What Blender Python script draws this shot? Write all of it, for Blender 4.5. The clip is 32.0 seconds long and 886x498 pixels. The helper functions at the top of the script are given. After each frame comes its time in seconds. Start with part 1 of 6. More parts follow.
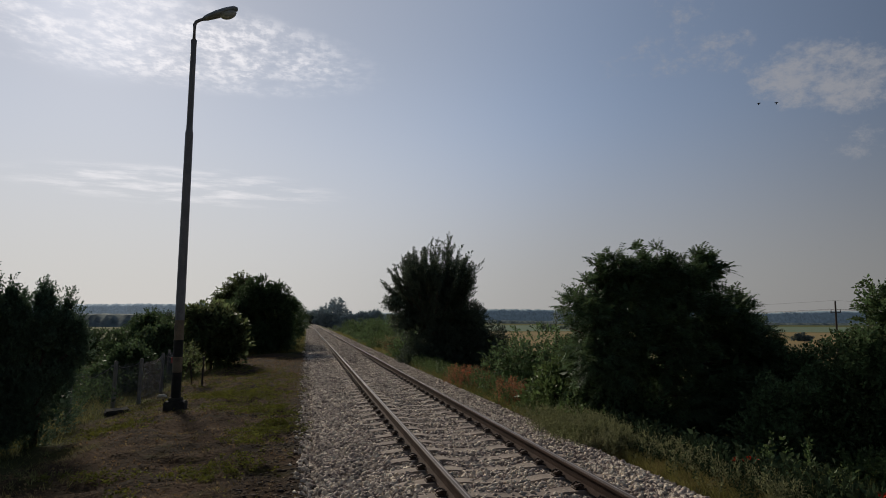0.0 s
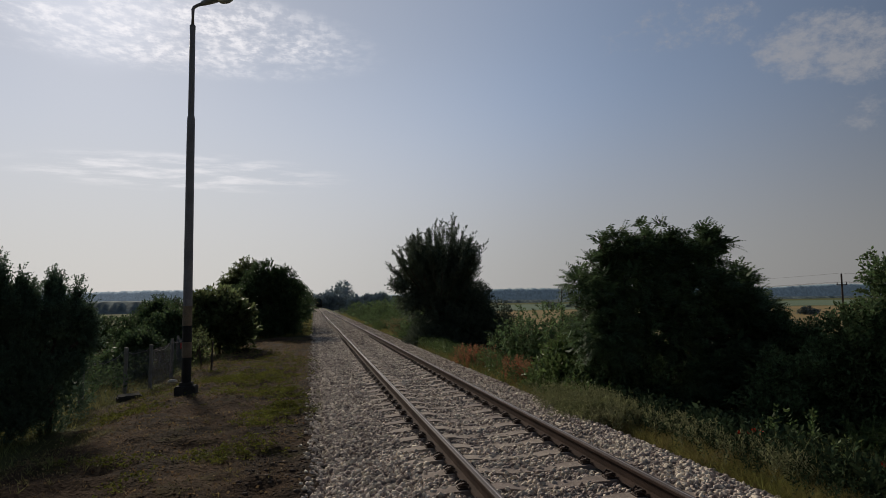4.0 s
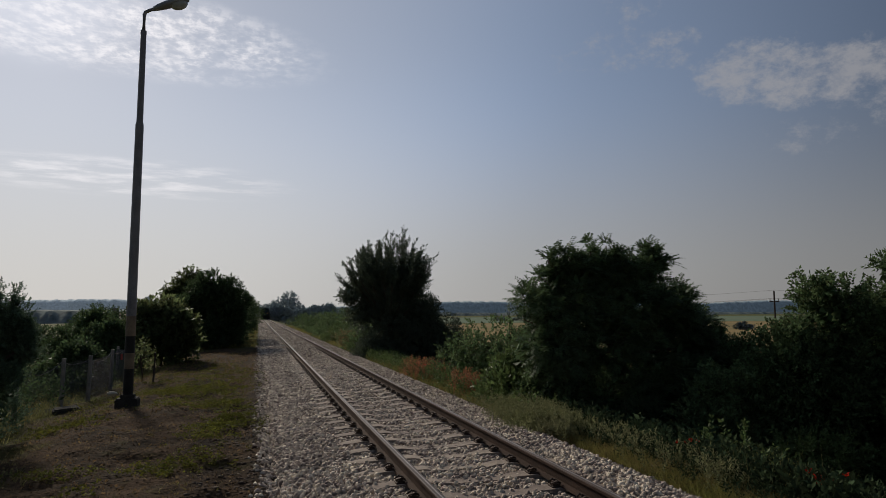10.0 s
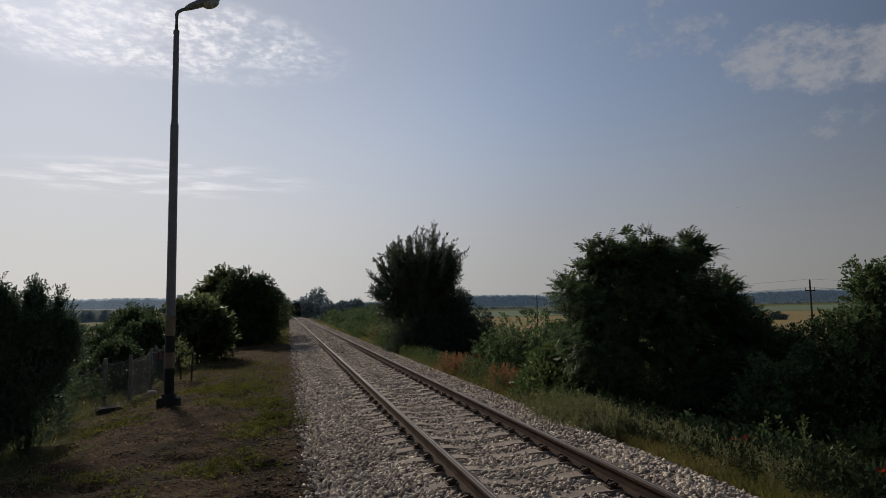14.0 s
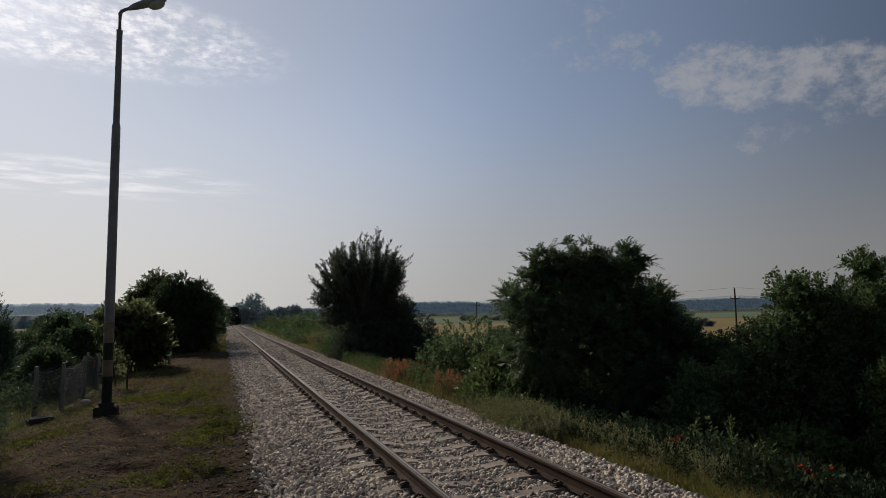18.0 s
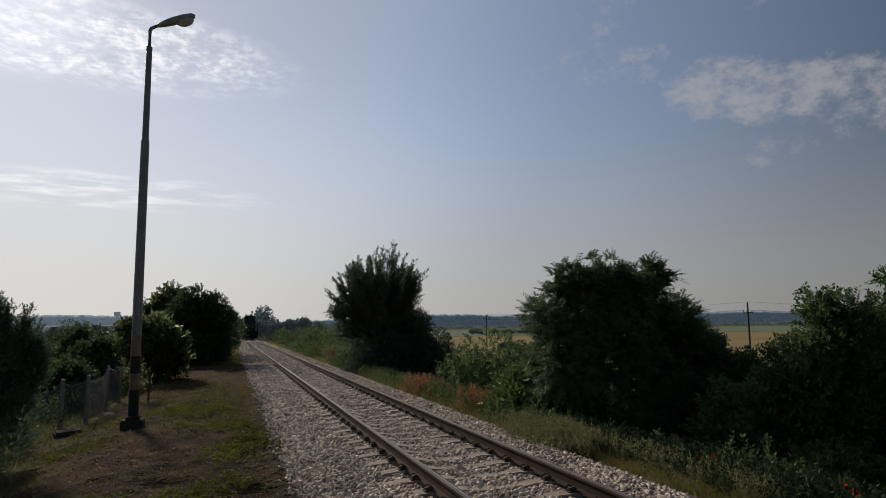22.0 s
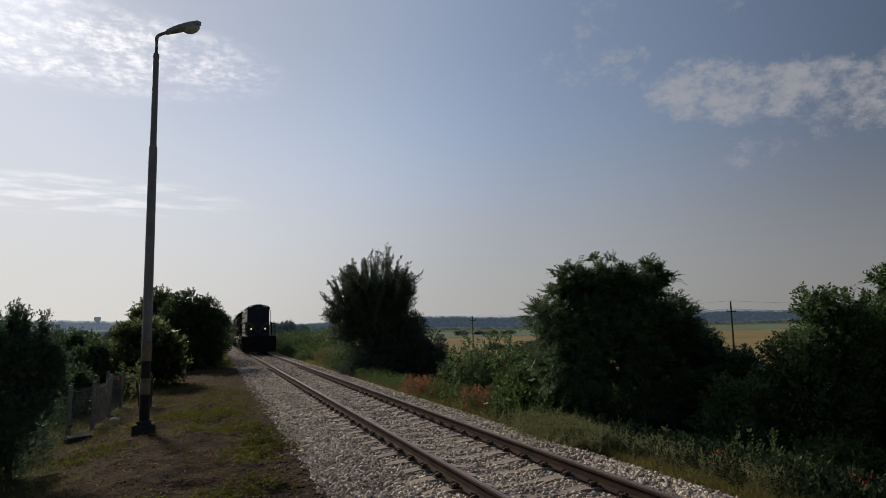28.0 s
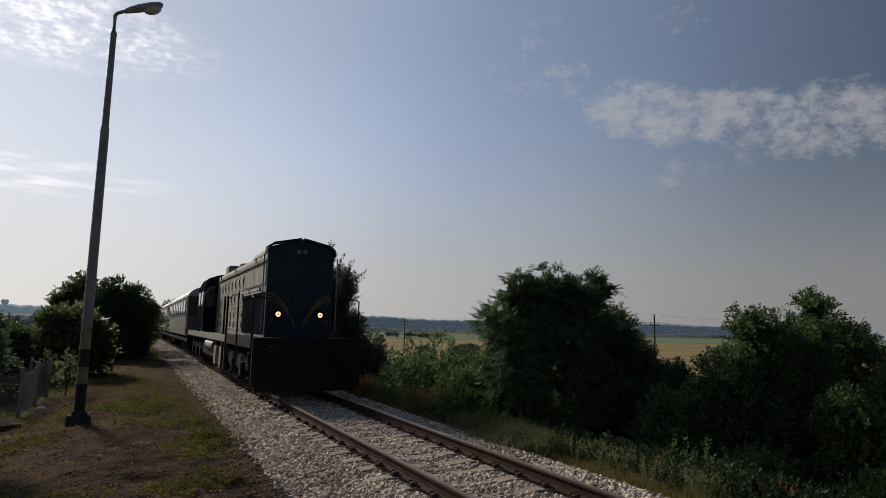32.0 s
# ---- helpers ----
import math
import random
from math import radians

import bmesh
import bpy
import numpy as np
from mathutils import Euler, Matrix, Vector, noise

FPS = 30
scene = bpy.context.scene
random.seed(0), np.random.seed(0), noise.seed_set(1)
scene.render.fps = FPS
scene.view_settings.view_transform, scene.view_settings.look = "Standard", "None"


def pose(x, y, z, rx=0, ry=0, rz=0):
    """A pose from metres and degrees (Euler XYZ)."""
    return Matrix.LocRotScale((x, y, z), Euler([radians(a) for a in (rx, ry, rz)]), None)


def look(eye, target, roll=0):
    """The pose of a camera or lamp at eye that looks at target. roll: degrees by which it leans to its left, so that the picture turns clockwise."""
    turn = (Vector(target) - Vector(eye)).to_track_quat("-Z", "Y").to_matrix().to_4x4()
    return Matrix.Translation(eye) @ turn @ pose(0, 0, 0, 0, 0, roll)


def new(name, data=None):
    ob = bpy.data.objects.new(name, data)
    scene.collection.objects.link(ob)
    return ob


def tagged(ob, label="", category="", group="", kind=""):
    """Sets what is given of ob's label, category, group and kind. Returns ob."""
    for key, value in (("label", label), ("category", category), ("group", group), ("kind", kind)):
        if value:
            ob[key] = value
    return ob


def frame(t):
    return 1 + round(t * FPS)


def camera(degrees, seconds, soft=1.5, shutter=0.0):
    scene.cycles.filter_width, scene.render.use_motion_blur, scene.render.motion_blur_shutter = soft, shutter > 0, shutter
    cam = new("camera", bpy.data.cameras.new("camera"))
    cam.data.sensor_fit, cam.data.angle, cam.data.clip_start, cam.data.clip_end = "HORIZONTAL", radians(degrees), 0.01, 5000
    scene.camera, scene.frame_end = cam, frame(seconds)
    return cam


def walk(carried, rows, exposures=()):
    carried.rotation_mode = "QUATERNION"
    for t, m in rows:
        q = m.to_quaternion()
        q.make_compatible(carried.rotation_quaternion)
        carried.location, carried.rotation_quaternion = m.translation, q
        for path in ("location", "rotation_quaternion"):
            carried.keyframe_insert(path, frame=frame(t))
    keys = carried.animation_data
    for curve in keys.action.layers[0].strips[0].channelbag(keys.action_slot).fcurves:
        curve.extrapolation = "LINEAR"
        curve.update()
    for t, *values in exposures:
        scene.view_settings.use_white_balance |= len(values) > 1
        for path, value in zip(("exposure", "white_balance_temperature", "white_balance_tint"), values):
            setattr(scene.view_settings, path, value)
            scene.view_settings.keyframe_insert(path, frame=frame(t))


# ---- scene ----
cam = camera(69.0, 32.0, soft=0.7)
PATH = [
    (0, (-2.246, 0.400, 1.602), (-1.8297, 2.3441, 1.8195), 0.41),
    (0.5, (-2.283, 0.369, 1.607), (-1.8824, 2.3158, 1.8323), 0.28),
    (1, (-2.271, 0.374, 1.589), (-1.8593, 2.3217, 1.7762), -0.66),
    (1.5, (-2.266, 0.403, 1.596), (-1.8420, 2.3494, 1.7764), 0.06),
    (2, (-2.286, 0.356, 1.591), (-1.8556, 2.3017, 1.7566), -0.26),
    (2.5, (-2.284, 0.381, 1.605), (-1.8267, 2.3217, 1.7587), -0.39),
    (3, (-2.241, 0.329, 1.599), (-1.7976, 2.2730, 1.7551), -0.78),
    (3.5, (-2.241, 0.354, 1.599), (-1.8526, 2.3093, 1.7596), -0.74),
    (5.5, (-2.290, 0.296, 1.596), (-1.7865, 2.2255, 1.7456), -0.42),
    (6, (-2.290, 0.255, 1.599), (-1.7726, 2.1782, 1.7833), -0.17),
    (6.5, (-2.294, 0.207, 1.601), (-1.7593, 2.1239, 1.7963), 0.11),
    (7, (-2.301, 0.226, 1.602), (-1.7651, 2.1421, 1.8033), 0.08),
    (7.5, (-2.305, 0.246, 1.600), (-1.7810, 2.1639, 1.8139), -0.70),
    (8, (-2.303, 0.245, 1.609), (-1.7641, 2.1568, 1.8408), -0.77),
    (8.5, (-2.324, 0.221, 1.598), (-1.7829, 2.1322, 1.8340), -0.71),
    (9, (-2.322, 0.251, 1.598), (-1.7755, 2.1606, 1.8287), -0.81),
    (9.5, (-2.323, 0.233, 1.603), (-1.7673, 2.1428, 1.8144), -0.63),
    (10, (-2.335, 0.210, 1.603), (-1.7794, 2.1212, 1.7983), -0.19),
    (10.5, (-2.334, 0.224, 1.605), (-1.8011, 2.1434, 1.7876), -0.42),
    (11, (-2.355, 0.235, 1.633), (-1.8521, 2.1591, 1.8433), -0.35),
    (11.5, (-2.372, 0.246, 1.600), (-1.8777, 2.1713, 1.8198), -0.18),
    (12, (-2.353, 0.224, 1.591), (-1.8980, 2.1619, 1.7820), 0.33),
    (12.5, (-2.366, 0.268, 1.589), (-2.0086, 2.2300, 1.7350), -0.36),
    (13, (-2.365, 0.299, 1.593), (-2.0591, 2.2695, 1.7491), -1.54),
    (13.5, (-2.388, 0.333, 1.602), (-2.0862, 2.3044, 1.7515), -0.86),
    (14, (-2.507, 0.449, 1.639), (-2.0282, 2.3821, 1.8168), -0.98),
    (14.5, (-2.603, 0.412, 1.653), (-2.0693, 2.3282, 1.8557), -2.57),
    (16.5, (-2.709, 0.336, 1.655), (-2.1344, 2.2415, 1.8547), -1.69),
    (17, (-2.737, 0.339, 1.659), (-2.1663, 2.2455, 1.8573), -1.00),
    (17.5, (-2.733, 0.349, 1.642), (-2.0877, 2.2318, 1.8409), -1.08),
    (18, (-2.715, 0.275, 1.649), (-2.0591, 2.1540, 1.8439), -0.85),
    (18.5, (-2.729, 0.256, 1.659), (-2.0955, 2.1457, 1.8288), 0.35),
    (19, (-2.908, 0.356, 1.639), (-2.2402, 2.2327, 1.8181), -0.56),
    (19.5, (-2.985, 0.415, 1.645), (-2.3240, 2.2946, 1.8206), -2.01),
    (20, (-2.952, 0.402, 1.668), (-2.2856, 2.2790, 1.8494), -1.15),
    (20.5, (-2.958, 0.392, 1.667), (-2.2885, 2.2723, 1.7948), -2.65),
    (21, (-2.996, 0.364, 1.689), (-2.3434, 2.2489, 1.8371), -0.99),
    (21.5, (-3.030, 0.357, 1.683), (-2.3766, 2.2350, 1.8963), -0.24),
    (22, (-3.048, 0.373, 1.689), (-2.4181, 2.2571, 1.9239), -0.63),
    (22.5, (-3.083, 0.365, 1.670), (-2.4647, 2.2509, 1.9176), -1.22),
    (23, (-3.139, 0.323, 1.679), (-2.5030, 2.2029, 1.9240), -0.91),
    (23.5, (-3.143, 0.292, 1.681), (-2.5034, 2.1687, 1.9408), -0.28),
    (24, (-3.275, 0.239, 1.692), (-2.6190, 2.1074, 1.9744), 0.80),
    (24.5, (-3.337, 0.175, 1.698), (-2.6707, 2.0422, 1.9611), 0.48),
    (25, (-3.476, 0.279, 1.699), (-2.8157, 2.1524, 1.9367), 0.73),
    (25.5, (-3.630, 0.365, 1.687), (-2.9326, 2.2241, 1.9262), -0.78),
    (27.5, (-3.590, 0.318, 1.700), (-2.9105, 2.1856, 1.9259), -1.06),
    (28, (-3.576, 0.286, 1.701), (-2.8993, 2.1529, 1.9404), -1.23),
    (28.5, (-3.572, 0.290, 1.686), (-2.8934, 2.1569, 1.9187), -0.35),
    (29, (-3.575, 0.291, 1.694), (-2.8757, 2.1505, 1.9237), 0.15),
    (29.5, (-3.559, 0.275, 1.693), (-2.8585, 2.1340, 1.9279), 0.13),
    (30, (-3.630, 0.279, 1.687), (-2.9480, 2.1447, 1.9227), 1.11),
    (30.5, (-3.861, 0.373, 1.680), (-3.1270, 2.2154, 1.9367), -0.18),
    (31, (-3.987, 0.437, 1.660), (-3.1968, 2.2592, 1.8954), 1.31),
    (31.5, (-4.025, 0.360, 1.666), (-3.1819, 2.1581, 1.9016), 1.41),
    (32, (-4.058, 0.274, 1.711), (-3.1957, 2.0616, 1.9551), 1.40),
]
walk(cam, [(t, look(eye, target, roll)) for t, eye, target, roll in PATH], exposures=[(0.0, -0.12), (14.0, -0.11), (20.0, 0.02), (25.0, 0.08), (30.0, 0.06), (31.0, 0.03), (32.0, 0.2)])
# ---- world, sun, exposure ----
SUN = Vector((-0.270, 0.855, 0.444)).normalized()
world = bpy.data.worlds.new("world")
scene.world = world
world.use_nodes = True
wn, wl = world.node_tree.nodes, world.node_tree.links
wn.clear()


def wnode(kind, **sets):
    n = wn.new(kind)
    for key, value in sets.items():
        n.inputs[int(key[1:])].default_value = value
    return n


def wmath(op, a, b=None, clamp=False):
    n = wn.new("ShaderNodeMath")
    n.operation, n.use_clamp = op, clamp
    for i, v in enumerate((a, b)):
        if v is None:
            continue
        if isinstance(v, (int, float)):
            n.inputs[i].default_value = v
        else:
            wl.new(v, n.inputs[i])
    return n.outputs[0]


sky = wn.new("ShaderNodeTexSky")
sky.sky_type, sky.sun_disc = "NISHITA", False
sky.sun_elevation = math.asin(SUN.z)
sky.sun_rotation = math.atan2(SUN.x, SUN.y)
sky.altitude, sky.air_density, sky.dust_density, sky.ozone_density = 100, 1.0, 0.5, 1.6
coord = wn.new("ShaderNodeTexCoord")
dirn = coord.outputs["Generated"]


def spot(v, inner, outer):
    """1 within inner degrees of the direction v, 0 beyond outer degrees."""
    d = wn.new("ShaderNodeVectorMath")
    d.operation = "DOT_PRODUCT"
    wl.new(dirn, d.inputs[0])
    d.inputs[1].default_value = Vector(v).normalized()
    r = wn.new("ShaderNodeMapRange")
    r.interpolation_type = "SMOOTHSTEP"
    wl.new(d.outputs["Value"], r.inputs[0])
    r.inputs[1].default_value, r.inputs[2].default_value = math.cos(radians(outer)), math.cos(radians(inner))
    return r.outputs[0]


def ellipse(v, half_w, half_h):
    """A soft patch of the sky round v, half_w by half_h degrees."""
    v = Vector(v).normalized()
    across = Vector((v.y, -v.x, 0)).normalized()
    above = across.cross(v)
    total = None
    for axis, half in ((across, half_w), (above, half_h)):
        d = wn.new("ShaderNodeVectorMath")
        d.operation = "DOT_PRODUCT"
        wl.new(dirn, d.inputs[0])
        d.inputs[1].default_value = axis
        q = wmath("POWER", wmath("ABSOLUTE", wmath("DIVIDE", wmath("SUBTRACT", d.outputs["Value"], axis.dot(v)), math.sin(radians(half)))), 2.0)
        total = q if total is None else wmath("ADD", total, q)
    r = wn.new("ShaderNodeMapRange")
    r.interpolation_type = "SMOOTHSTEP"
    wl.new(total, r.inputs[0])
    r.inputs[1].default_value, r.inputs[2].default_value = 1.3, 0.1
    return r.outputs[0]


# cloud texture on a flat layer above the land
sep = wn.new("ShaderNodeSeparateXYZ")
wl.new(dirn, sep.inputs[0])
zz = wmath("MAXIMUM", sep.outputs[2], 0.04)
flat = wn.new("ShaderNodeCombineXYZ")
wl.new(wmath("DIVIDE", sep.outputs[0], zz), flat.inputs[0])
wl.new(wmath("DIVIDE", sep.outputs[1], zz), flat.inputs[1])


def cloud(scale, stretch, low, high, detail=8.0):
    m = wn.new("ShaderNodeMapping")
    wl.new(flat.outputs[0], m.inputs[0])
    m.inputs["Scale"].default_value = stretch
    n = wn.new("ShaderNodeTexNoise")
    n.inputs["Scale"].default_value, n.inputs["Detail"].default_value, n.inputs["Roughness"].default_value = scale, detail, 0.62
    wl.new(m.outputs[0], n.inputs["Vector"])
    r = wn.new("ShaderNodeMapRange")
    r.interpolation_type = "SMOOTHSTEP"
    wl.new(n.outputs["Fac"], r.inputs[0])
    r.inputs[1].default_value, r.inputs[2].default_value = low, high
    return r.outputs[0]


ripples = wmath("MULTIPLY", cloud(4.2, (1, 1.0, 1), 0.34, 0.60), wmath("ADD", 0.2, wmath("MULTIPLY", cloud(20.0, (1, 0.7, 1), 0.38, 0.64, 8.0), 0.9)))
wisps = cloud(2.6, (0.8, 1.3, 1), 0.40, 0.72)
near_sun = ellipse((-0.19, 0.895, 0.372), 16, 3.5)
streak = ellipse((-0.17, 0.95, 0.185), 13, 1.6)
# heaped cloud with lumpy rims
lump = wn.new("ShaderNodeTexNoise")
lump.inputs["Scale"].default_value, lump.inputs["Detail"].default_value, lump.inputs["Roughness"].default_value = 30.0, 9.0, 0.68
squash = wn.new("ShaderNodeMapping")
squash.inputs["Scale"].default_value = (1, 1, 1.5)
wl.new(dirn, squash.inputs[0])
wl.new(squash.outputs[0], lump.inputs["Vector"])
heap = None
for v, half_w, half_h, dense in (((0.645, 0.69, 0.322), 4.6, 2.2, 1.0), ((0.70, 0.635, 0.305), 6.5, 2.0, 1.0), ((0.80, 0.53, 0.285), 7.0, 2.6, 0.9), ((0.466, 0.805, 0.366), 3.8, 1.3, 0.5), ((0.485, 0.779, 0.405), 2.2, 2.4, 0.45), ((0.505, 0.746, 0.436), 2.2, 1.7, 0.52),
                                 ((0.545, 0.749, 0.372), 2.6, 1.6, 0.6), ((0.70, 0.66, 0.23), 4.0, 1.4, 0.33), ((0.655, 0.62, 0.43), 2.4, 1.8, 0.33)):
    patch = wmath("MULTIPLY", ellipse(v, half_w * 1.25, half_h * 1.3), dense)
    heap = patch if heap is None else wmath("MAXIMUM", heap, patch)
body = wn.new("ShaderNodeMapRange")
body.interpolation_type = "SMOOTHSTEP"
wl.new(wmath("ADD", wmath("MULTIPLY", heap, 0.75), wmath("MULTIPLY", wmath("SUBTRACT", lump.outputs["Fac"], 0.5), 2.3)), body.inputs[0])
body.inputs[1].default_value, body.inputs[2].default_value = 0.22, 1.05
heaped = wmath("MULTIPLY", wmath("MULTIPLY", body.outputs[0], wmath("MINIMUM", wmath("MULTIPLY", heap, 4.0), 1.0)), 0.62)
cover = wmath("ADD", wmath("MULTIPLY", near_sun, wmath("MULTIPLY", ripples, 0.72)), wmath("MULTIPLY", streak, wmath("MULTIPLY", wisps, 0.6)))
cover = wmath("MINIMUM", wmath("ADD", cover, heaped), 0.9)
# clouds shine most towards the sun
glow = wmath("ADD", wmath("MULTIPLY", spot(SUN, 2, 42), 9.6), 5.0)
cloud_rgb = wn.new("ShaderNodeMixRGB")
cloud_rgb.blend_type = "MULTIPLY"
cloud_rgb.inputs[0].default_value = 1
cloud_rgb.inputs[1].default_value = (1.0, 0.97, 0.99, 1)
wl.new(glow, cloud_rgb.inputs[2])
skymix = wn.new("ShaderNodeMixRGB")
wl.new(cover, skymix.inputs[0])
# summer haze: thick at the horizon, thin overhead, brighter towards the sun
veil = wn.new("ShaderNodeMapRange")
veil.interpolation_type = "SMOOTHERSTEP"
wl.new(sep.outputs[2], veil.inputs[0])
for i, v in enumerate((-0.02, 0.50, 0.92, 0.42)):
    veil.inputs[i + 1].default_value = v
haze_rgb = wn.new("ShaderNodeMixRGB")
haze_rgb.blend_type = "MULTIPLY"
haze_rgb.inputs[0].default_value = 1
tone = wn.new("ShaderNodeMixRGB")
tone.inputs[1].default_value, tone.inputs[2].default_value = (0.995, 0.985, 0.985, 1), (0.765, 0.94, 1.27, 1)
high = wn.new("ShaderNodeMapRange")
high.interpolation_type = "SMOOTHSTEP"
wl.new(sep.outputs[2], high.inputs[0])
high.inputs[1].default_value, high.inputs[2].default_value = 0.04, 0.34
wl.new(wmath("MULTIPLY", high.outputs[0], wmath("SUBTRACT", 1.0, wmath("MULTIPLY", spot(SUN, 4, 48), 0.28))), tone.inputs[0])
warm = wn.new("ShaderNodeMixRGB")
warm.inputs[2].default_value = (1.03, 0.985, 0.925, 1)
wl.new(wmath("MULTIPLY", spot(SUN, 2, 40), 0.35), warm.inputs[0])
wl.new(tone.outputs[0], warm.inputs[1])
wl.new(warm.outputs[0], haze_rgb.inputs[1])
wl.new(wmath("ADD", wmath("ADD", wmath("SUBTRACT", 2.8, wmath("MULTIPLY", high.outputs[0], 1.7)), wmath("MULTIPLY", wmath("MULTIPLY", spot(SUN, 6, 78), 6.6), wmath("ADD", 0.56, wmath("MULTIPLY", high.outputs[0], 0.44)))), wmath("ADD", wmath("MULTIPLY", spot(SUN, 0, 46), 2.9), wmath("MULTIPLY", spot(SUN, 0, 9), 4.0))), haze_rgb.inputs[2])
hazy = wn.new("ShaderNodeMixRGB")
wl.new(veil.outputs[0], hazy.inputs[0])
dim = wn.new("ShaderNodeMixRGB")
dim.blend_type = "MULTIPLY"
dim.inputs[0].default_value, dim.inputs[2].default_value = 1, (0.53, 0.54, 0.585, 1)
wl.new(sky.outputs[0], dim.inputs[1])
wl.new(dim.outputs[0], hazy.inputs[1])
wl.new(haze_rgb.outputs[0], hazy.inputs[2])
wl.new(hazy.outputs[0], skymix.inputs[1])
wl.new(cloud_rgb.outputs[0], skymix.inputs[2])
bg = wn.new("ShaderNodeBackground")
bg.inputs[1].default_value = SKY_STRENGTH = 0.075
wl.new(skymix.outputs[0], bg.inputs[0])
wl.new(bg.outputs[0], wn.new("ShaderNodeOutputWorld").inputs[0])

sun = new("sun", bpy.data.lights.new("sun", "SUN"))
sun.data.energy, sun.data.angle, sun.data.color = 3.4, radians(9.0), (1.0, 0.90, 0.76)
sun.matrix_world = look((0, 0, 60), (-SUN.x, -SUN.y, 60 - SUN.z))


# ---- materials ----
def material(name, base, second=None, rough=0.8, metal=0.0, scale=6.0, fine=60.0, bump=0.2, island=0.0, spread=0.25, translucent=0.0, obj_random=0.0, gloss=0.2, depth=0.02):
    """A surface of two colours mixed by noise at two scales, with fine relief."""
    m = bpy.data.materials.new(name)
    m.use_nodes = True
    nt = m.node_tree
    nodes, links = nt.nodes, nt.links
    bsdf = nodes["Principled BSDF"]
    tc = nodes.new("ShaderNodeTexCoord")
    n1, n2 = nodes.new("ShaderNodeTexNoise"), nodes.new("ShaderNodeTexNoise")
    for n, s in ((n1, scale), (n2, fine)):
        n.inputs["Scale"].default_value, n.inputs["Detail"].default_value = s, 6
        links.new(tc.outputs["Object"], n.inputs["Vector"])
    ramp = nodes.new("ShaderNodeMapRange")
    ramp.inputs[1].default_value, ramp.inputs[2].default_value = 0.35, 0.65
    links.new(n1.outputs["Fac"], ramp.inputs[0])
    mix = nodes.new("ShaderNodeMixRGB")
    mix.inputs[1].default_value = (*base, 1)
    mix.inputs[2].default_value = (*(second or [c * 0.7 for c in base]), 1)
    links.new(ramp.outputs[0], mix.inputs[0])
    hsv = nodes.new("ShaderNodeHueSaturation")
    links.new(mix.outputs[0], hsv.inputs["Color"])
    value = nodes.new("ShaderNodeMapRange")
    value.inputs[1].default_value, value.inputs[2].default_value = 0.3, 0.7
    value.inputs[3].default_value, value.inputs[4].default_value = 1 - spread, 1 + spread
    links.new(n2.outputs["Fac"], value.inputs[0])
    out = value.outputs[0]
    if island or obj_random:
        source = nodes.new("ShaderNodeNewGeometry").outputs["Random Per Island"] if island else nodes.new("ShaderNodeObjectInfo").outputs["Random"]
        amount = island or obj_random
        rnd = nodes.new("ShaderNodeMapRange")
        rnd.inputs[3].default_value, rnd.inputs[4].default_value = 1 - amount, 1 + amount
        links.new(source, rnd.inputs[0])
        mul = nodes.new("ShaderNodeMath")
        mul.operation = "MULTIPLY"
        links.new(out, mul.inputs[0])
        links.new(rnd.outputs[0], mul.inputs[1])
        out = mul.outputs[0]
        hue = nodes.new("ShaderNodeMapRange")
        hue.inputs[3].default_value, hue.inputs[4].default_value = 0.5 - amount * 0.04, 0.5 + amount * 0.04
        links.new(source, hue.inputs[0])
        links.new(hue.outputs[0], hsv.inputs["Hue"])
    links.new(out, hsv.inputs["Value"])
    links.new(hsv.outputs[0], bsdf.inputs["Base Color"])
    bsdf.inputs["Roughness"].default_value, bsdf.inputs["Metallic"].default_value = rough, metal
    bsdf.inputs["Specular IOR Level"].default_value = gloss * (0.4 if translucent else 1.0)
    if bump:
        b = nodes.new("ShaderNodeBump")
        b.inputs["Strength"].default_value, b.inputs["Distance"].default_value = bump, depth
        links.new(n2.outputs["Fac"], b.inputs["Height"])
        links.new(b.outputs[0], bsdf.inputs["Normal"])
    if translucent:
        tr = nodes.new("ShaderNodeBsdfTranslucent")
        links.new(hsv.outputs[0], tr.inputs[0])
        ms = nodes.new("ShaderNodeMixShader")
        ms.inputs[0].default_value = translucent
        links.new(bsdf.outputs[0], ms.inputs[1])
        links.new(tr.outputs[0], ms.inputs[2])
        links.new(ms.outputs[0], nodes["Material Output"].inputs[0])
    return m


def glowing(name, rgb, strength):
    m = bpy.data.materials.new(name)
    m.use_nodes = True
    b = m.node_tree.nodes["Principled BSDF"]
    b.inputs["Base Color"].default_value = (*rgb, 1)
    b.inputs["Emission Color"].default_value, b.inputs["Emission Strength"].default_value = (*rgb, 1), strength
    return m


M_STONE = material("ballast stone", (0.5, 0.415, 0.34), (0.3, 0.243, 0.197), 0.9, scale=3, fine=90, island=0.6)
M_BED = material("ballast bed", (0.25, 0.212, 0.175), (0.14, 0.12, 0.1), 0.95, scale=14, fine=45, bump=1.0, spread=0.6, gloss=0.03)
M_RAIL = material("rusty rail steel", (0.06, 0.039, 0.03), (0.04, 0.027, 0.021), 0.8, 0.1, scale=3, fine=50, gloss=0.03)
M_RAILTOP = material("brown rail head", (0.10, 0.074, 0.06), (0.07, 0.05, 0.04), 0.55, 0.2, scale=2, fine=30, bump=0.05, gloss=0.2)
M_SLEEPER = material("weathered concrete", (0.30, 0.245, 0.20), (0.20, 0.158, 0.128), 0.9, scale=4, fine=70, obj_random=0.15)
